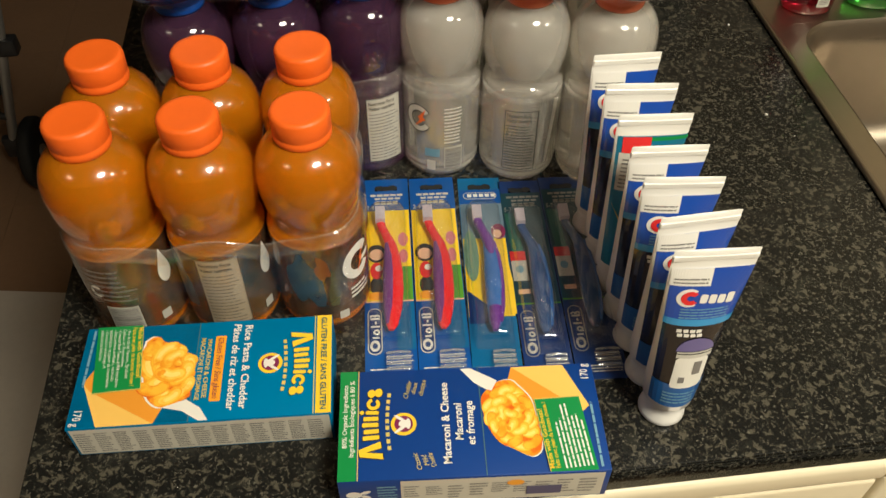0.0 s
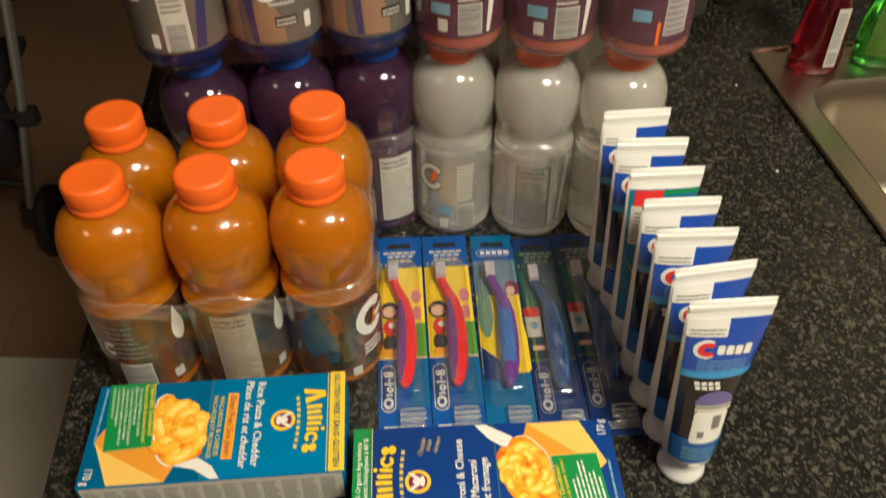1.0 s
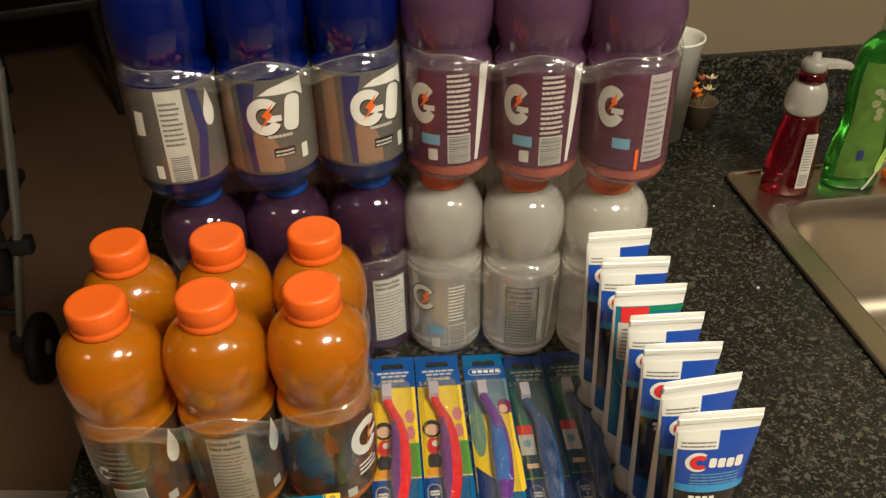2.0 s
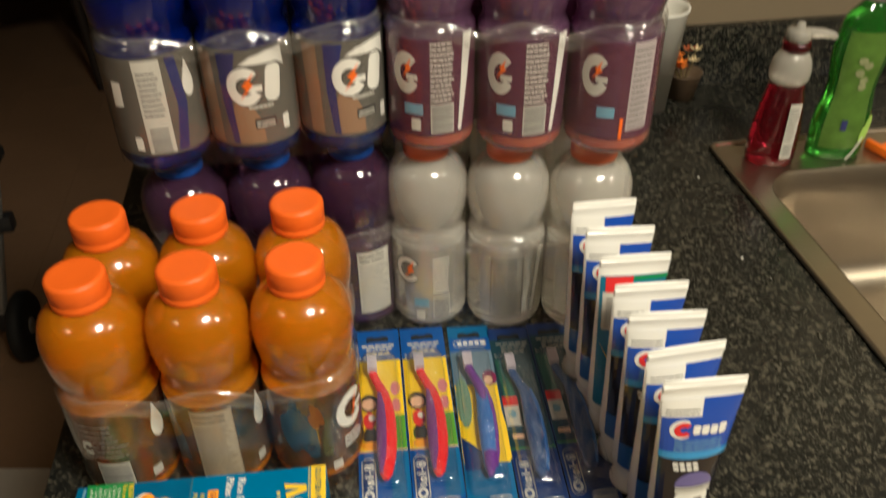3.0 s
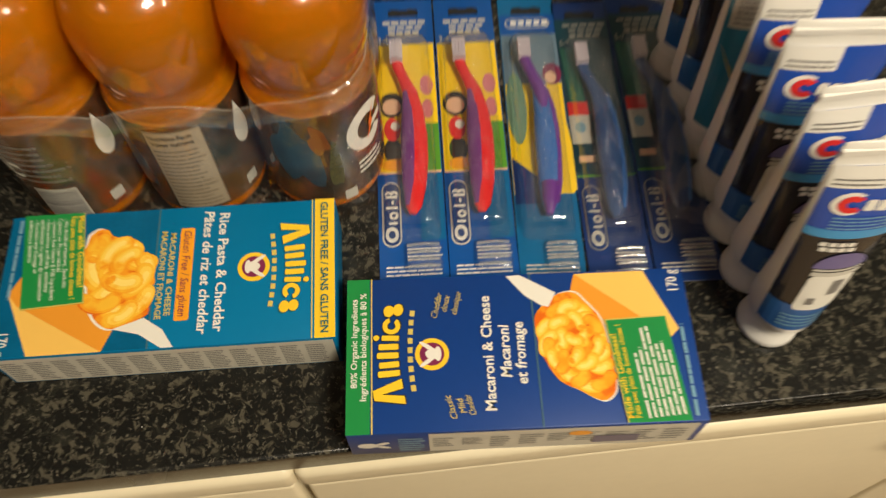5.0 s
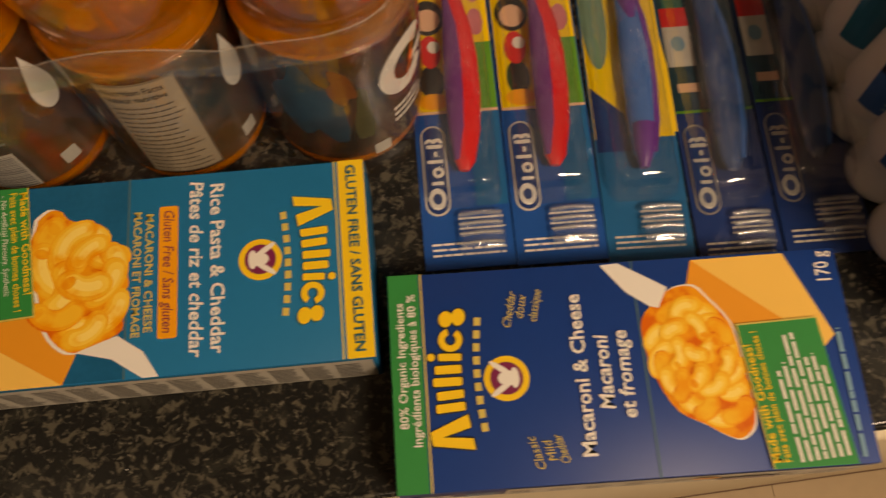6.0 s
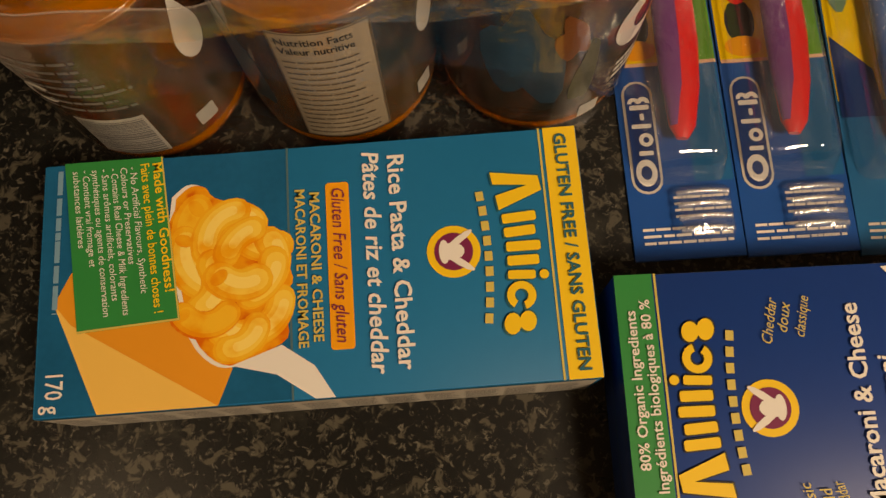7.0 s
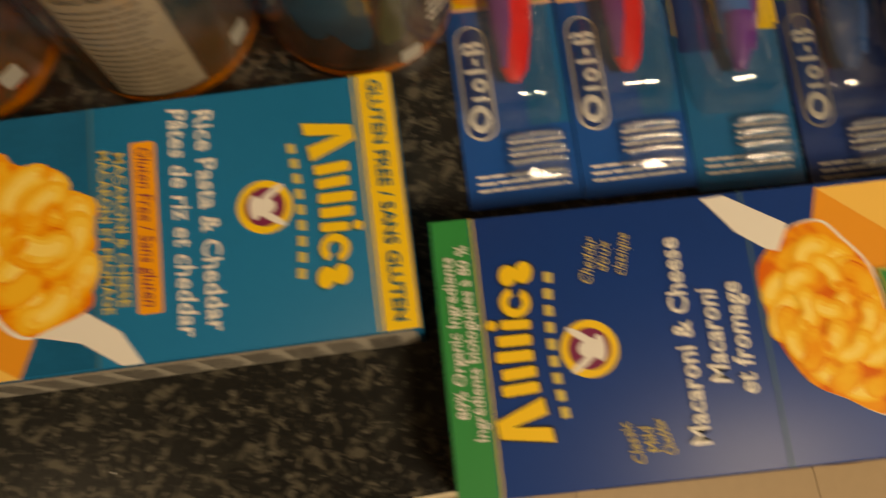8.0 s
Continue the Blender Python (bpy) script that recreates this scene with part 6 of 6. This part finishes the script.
def flower_pot():
    t = thing("dried_flower_pot", (0.470, 1.036, C + 0.0005), "small brown clay pot with orange dried flowers by the backsplash", "flower pot")
    t.scale = (0.85, 0.85, 0.92)
    part("pot", lathe([(0.018, 0.0), (0.022, 0.001), (0.029, 0.041), (0.031, 0.043), (0.029, 0.0435), (0.023, 0.034), (0.006, 0.030)], 30), mat("brown_glazed_clay", (0.12, 0.08, 0.05), 0.45, vary=0.25, scale=70), t)
    rnd = random.Random(4)
    orange_p = mat("orange_petal", (0.85, 0.24, 0.03), 0.6, vary=0.3, scale=150)
    rust_p = mat("rust_petal", (0.42, 0.10, 0.03), 0.6, vary=0.3, scale=150)
    cream_p = mat("cream_petal", (0.75, 0.60, 0.35), 0.6, vary=0.2, scale=150)
    for i in range(11):
        bm = bmesh.new()
        cx, cy, cz = rnd.uniform(-0.026, 0.020), rnd.uniform(-0.016, 0.016), rnd.uniform(0.050, 0.074)
        for p in range(8):
            a = 2 * math.pi * p / 8 + rnd.random()
            d = Vector((math.cos(a), math.sin(a), 0.5))
            u = Vector((-math.sin(a), math.cos(a), 0))
            o = Vector((cx, cy, cz))
            q = [o, o + d * 0.006 + u * 0.003, o + d * 0.012, o + d * 0.006 - u * 0.003]
            bm.faces.new([bm.verts.new(v) for v in q])
        part("flower", bm, (orange_p, orange_p, rust_p, cream_p)[i % 4], t)
        part("stem", tube([(cx * 0.3, cy * 0.3, 0.030), (cx * 0.7, cy * 0.7, 0.044), (cx, cy, cz)], 0.0009, 6), mat("dry_stem", (0.16, 0.12, 0.05), 0.7) if i == 0 else bpy.data.materials["dry_stem"], t)


def small_cup():
    t = thing("paper_cup", (0.043, 0.985, C + 0.0005), "small cream paper cup half hidden behind the bottles", "cup")
    part("wall", lathe([(0.022, 0.001), (0.024, 0.0), (0.031, 0.092), (0.0325, 0.0935), (0.0325, 0.0955), (0.0305, 0.0955), (0.0295, 0.090), (0.0225, 0.006)], 32, False), CUP_CREAM, t, "cream paper wall")
    part("bottom", lathe([(0.004, 0.005), (0.0228, 0.005), (0.0228, 0.007), (0.004, 0.007)], 32), CUP_CREAM, t)


cup()
small_cup()
flower_pot()

# crumbs lying on the stone
rnd = random.Random(2)
crumbs = bmesh.new()
for i, (x, y) in enumerate([(0.410, 0.822), (0.392, 0.658)] + [(rnd.uniform(-0.2, 0.44), rnd.uniform(0.29, 0.9)) for _ in range(26)]):
    s = 0.0016 if i < 2 else rnd.uniform(0.0003, 0.0007)
    v = bmesh.ops.create_icosphere(crumbs, subdivisions=1, radius=s, matrix=Matrix.Translation((x, y, C + s * 0.6)))["verts"]
    for p in v:
        p.co.z = C + (p.co.z - C) * 0.7
tagged(part("crumbs", crumbs, WHITE_INK, None), "tiny pale crumbs and drops scattered on the worktop", "crumbs", kind="stuff")


# ---- the dim room past the worktop's end ----
def rollator():
    t = thing("rollator", (-0.864, 1.69, 0.0), "folded wheeled walking frame with black wheels on the floor", "walking frame")
    part("post", tube([(0.0, 0, 0.12), (0.045, 0, 0.30), (0.085, 0, 0.45), (0.125, 0, 0.64), (0.155, 0, 0.82), (0.150, 0.02, 0.90)], 0.0115, 12), GREY_TUBE, t, "bent grey metal post")
    part("post", tube([(-0.30, 0.02, 0.12), (-0.27, 0.02, 0.45), (-0.22, 0.02, 0.90)], 0.0115, 12), BLACK_FRAME, t)
    part("crossbar", tube([(0.07, 0, 0.40), (-0.10, 0.01, 0.385), (-0.27, 0.02, 0.38)], 0.010, 10), BLACK_FRAME, t)
    part("crossbar", tube([(0.02, 0, 0.20), (-0.13, 0.01, 0.24), (-0.29, 0.02, 0.20)], 0.009, 10), BLACK_FRAME, t)
    part("seat", box(-0.27, -0.02, 0.46, 0.06, 0.20, 0.49, 0.008, 2), BLACK_RUBBER, t, "black padded seat")
    part("bag", box(-0.24, -0.02, 0.26, 0.03, 0.06, 0.44, 0.02, 3), mat("black_bag_fabric", (0.02, 0.018, 0.02), 0.85, vary=0.3, scale=30), t, "black fabric bag")
    part("bag_label", box(-0.20, -0.0235, 0.31, -0.06, -0.0205, 0.36), mat("dull_red_tag", (0.30, 0.04, 0.04), 0.6, vary=0.2), t, "dull red tag")
    part("clamp", box(0.055, -0.018, 0.375, 0.105, 0.018, 0.415, 0.006, 2), BLACK_FRAME, t)
    for x in (0.0, -0.30):
        fork = part("fork", box(x - 0.024, -0.012, 0.085, x + 0.024, 0.012, 0.145, 0.008, 2), BLACK_FRAME, t)
        tyre = lathe([(0.060, -0.014), (0.082, -0.016), (0.089, -0.008), (0.089, 0.008), (0.082, 0.016), (0.060, 0.014)], 32)
        bmesh.ops.rotate(tyre, cent=(0, 0, 0), matrix=Matrix.Rotation(radians(90), 3, "Y"), verts=tyre.verts)
        bmesh.ops.translate(tyre, vec=(x + 0.042, 0, 0.0895), verts=tyre.verts)
        wheel = part("wheel", tyre, BLACK_RUBBER, t, "black rubber wheel")
        hub = lathe([(0.008, -0.018), (0.02, -0.018), (0.02, 0.018), (0.008, 0.018)], 20)
        bmesh.ops.rotate(hub, cent=(0, 0, 0), matrix=Matrix.Rotation(radians(90), 3, "Y"), verts=hub.verts)
        bmesh.ops.translate(hub, vec=(x + 0.042, 0, 0.0895), verts=hub.verts)
        part("hub", hub, GREY_TUBE, wheel)


def chair(x, y, rz):
    t = thing("dining_chair", (x, y, 0.0), "near-black wooden dining chair in the dim room", "chair", "dining chairs", rz=rz)
    part("seat", box(-0.22, -0.22, 0.43, 0.22, 0.22, 0.47, 0.01, 2), DARK_WOOD, t)
    for sx, sy in ((-1, -1), (1, -1), (-1, 1), (1, 1)):
        part("leg", tube([(sx * 0.205, sy * 0.205, 0.0), (sx * 0.195, sy * 0.195, 0.44)], [0.015, 0.021], 8), DARK_WOOD, t)
    for sx in (-1, 1):
        part("back_post", tube([(sx * 0.2, 0.2, 0.46), (sx * 0.2, 0.25, 0.95)], [0.020, 0.016], 8), DARK_WOOD, t)
    for k in range(3):
        part("back_slat", box(-0.19, 0.215 + 0.012 * k, 0.58 + 0.13 * k, 0.19, 0.232 + 0.012 * k, 0.64 + 0.13 * k, 0.005, 2), DARK_WOOD, t)


def table():
    t = thing("dining_table", (-1.35, 3.75, 0.0), "near-black wooden dining table with an added dark backdrop in the dim room", "table")
    part("top", box(-0.9, -0.5, 0.72, 0.9, 0.5, 0.75, 0.006, 2), DARK_WOOD, t)
    # Black block added round the table top to paint the room's darkness.
    part("cloth", box(-0.905, -0.505, 0.50, 0.905, 0.505, 0.752, 0.01, 2), mat("black_room_backdrop", (0.014, 0.012, 0.012), 0.9, vary=0.3, scale=12), t, "black block added as a dark backdrop")
    for sx, sy in ((-1, -1), (1, -1), (-1, 1), (1, 1)):
        part("leg", box(sx * 0.8 - 0.03, sy * 0.42 - 0.03, 0.0, sx * 0.8 + 0.03, sy * 0.42 + 0.03, 0.5, 0.004, 1), DARK_WOOD, t)


rollator()
chair(-1.16, 3.36, 16)
chair(-0.70, 3.62, -8)
table()

mat_sheet = thing("floor_mat", (-1.42, 0.90, 0.0), "pale grey vinyl mat lying flat on the tiled floor", "mat", rz=-9)
part("sheet", box(0.0, -0.85, 0.0005, 0.80, 0.505, 0.006, 0.002, 2), MAT_PALE, mat_sheet)
for k in range(6):
    part("faint_print", box(0.40 + 0.012 * k, -0.14 + 0.022 * k, 0.0060, 0.58 - 0.02 * (k % 3), -0.134 + 0.022 * k, 0.0064), INK_GREY, mat_sheet, "faint grey print")


# ---- floor tiles ----
TILE = 0.33
tile_mesh = bpy.data.meshes.new("tile")
tb = box(0.0005, 0.0005, -0.006, TILE - 0.0005, TILE - 0.0005, 0.0)
tb.to_mesh(tile_mesh)
tb.free()
tile_mesh.materials.append(FLOOR_TILE)
kitchen_mesh = tile_mesh.copy()
kitchen_mesh.materials[0] = KITCHEN_TILE
for i in range(16):
    for j in range(21):
        x, y = -3.2 + TILE * i, -2.36 + TILE * j
        if (x > 0.0 and 0.3 < y < 0.9) or x + TILE > 2.2 or (y > 0.9 and x > 0.3):
            continue
        ob = new("tile", kitchen_mesh if y < 0.25 and x > -1.0 else tile_mesh)
        ob.location = (x, y, 0.0)
        ob.parent = floor
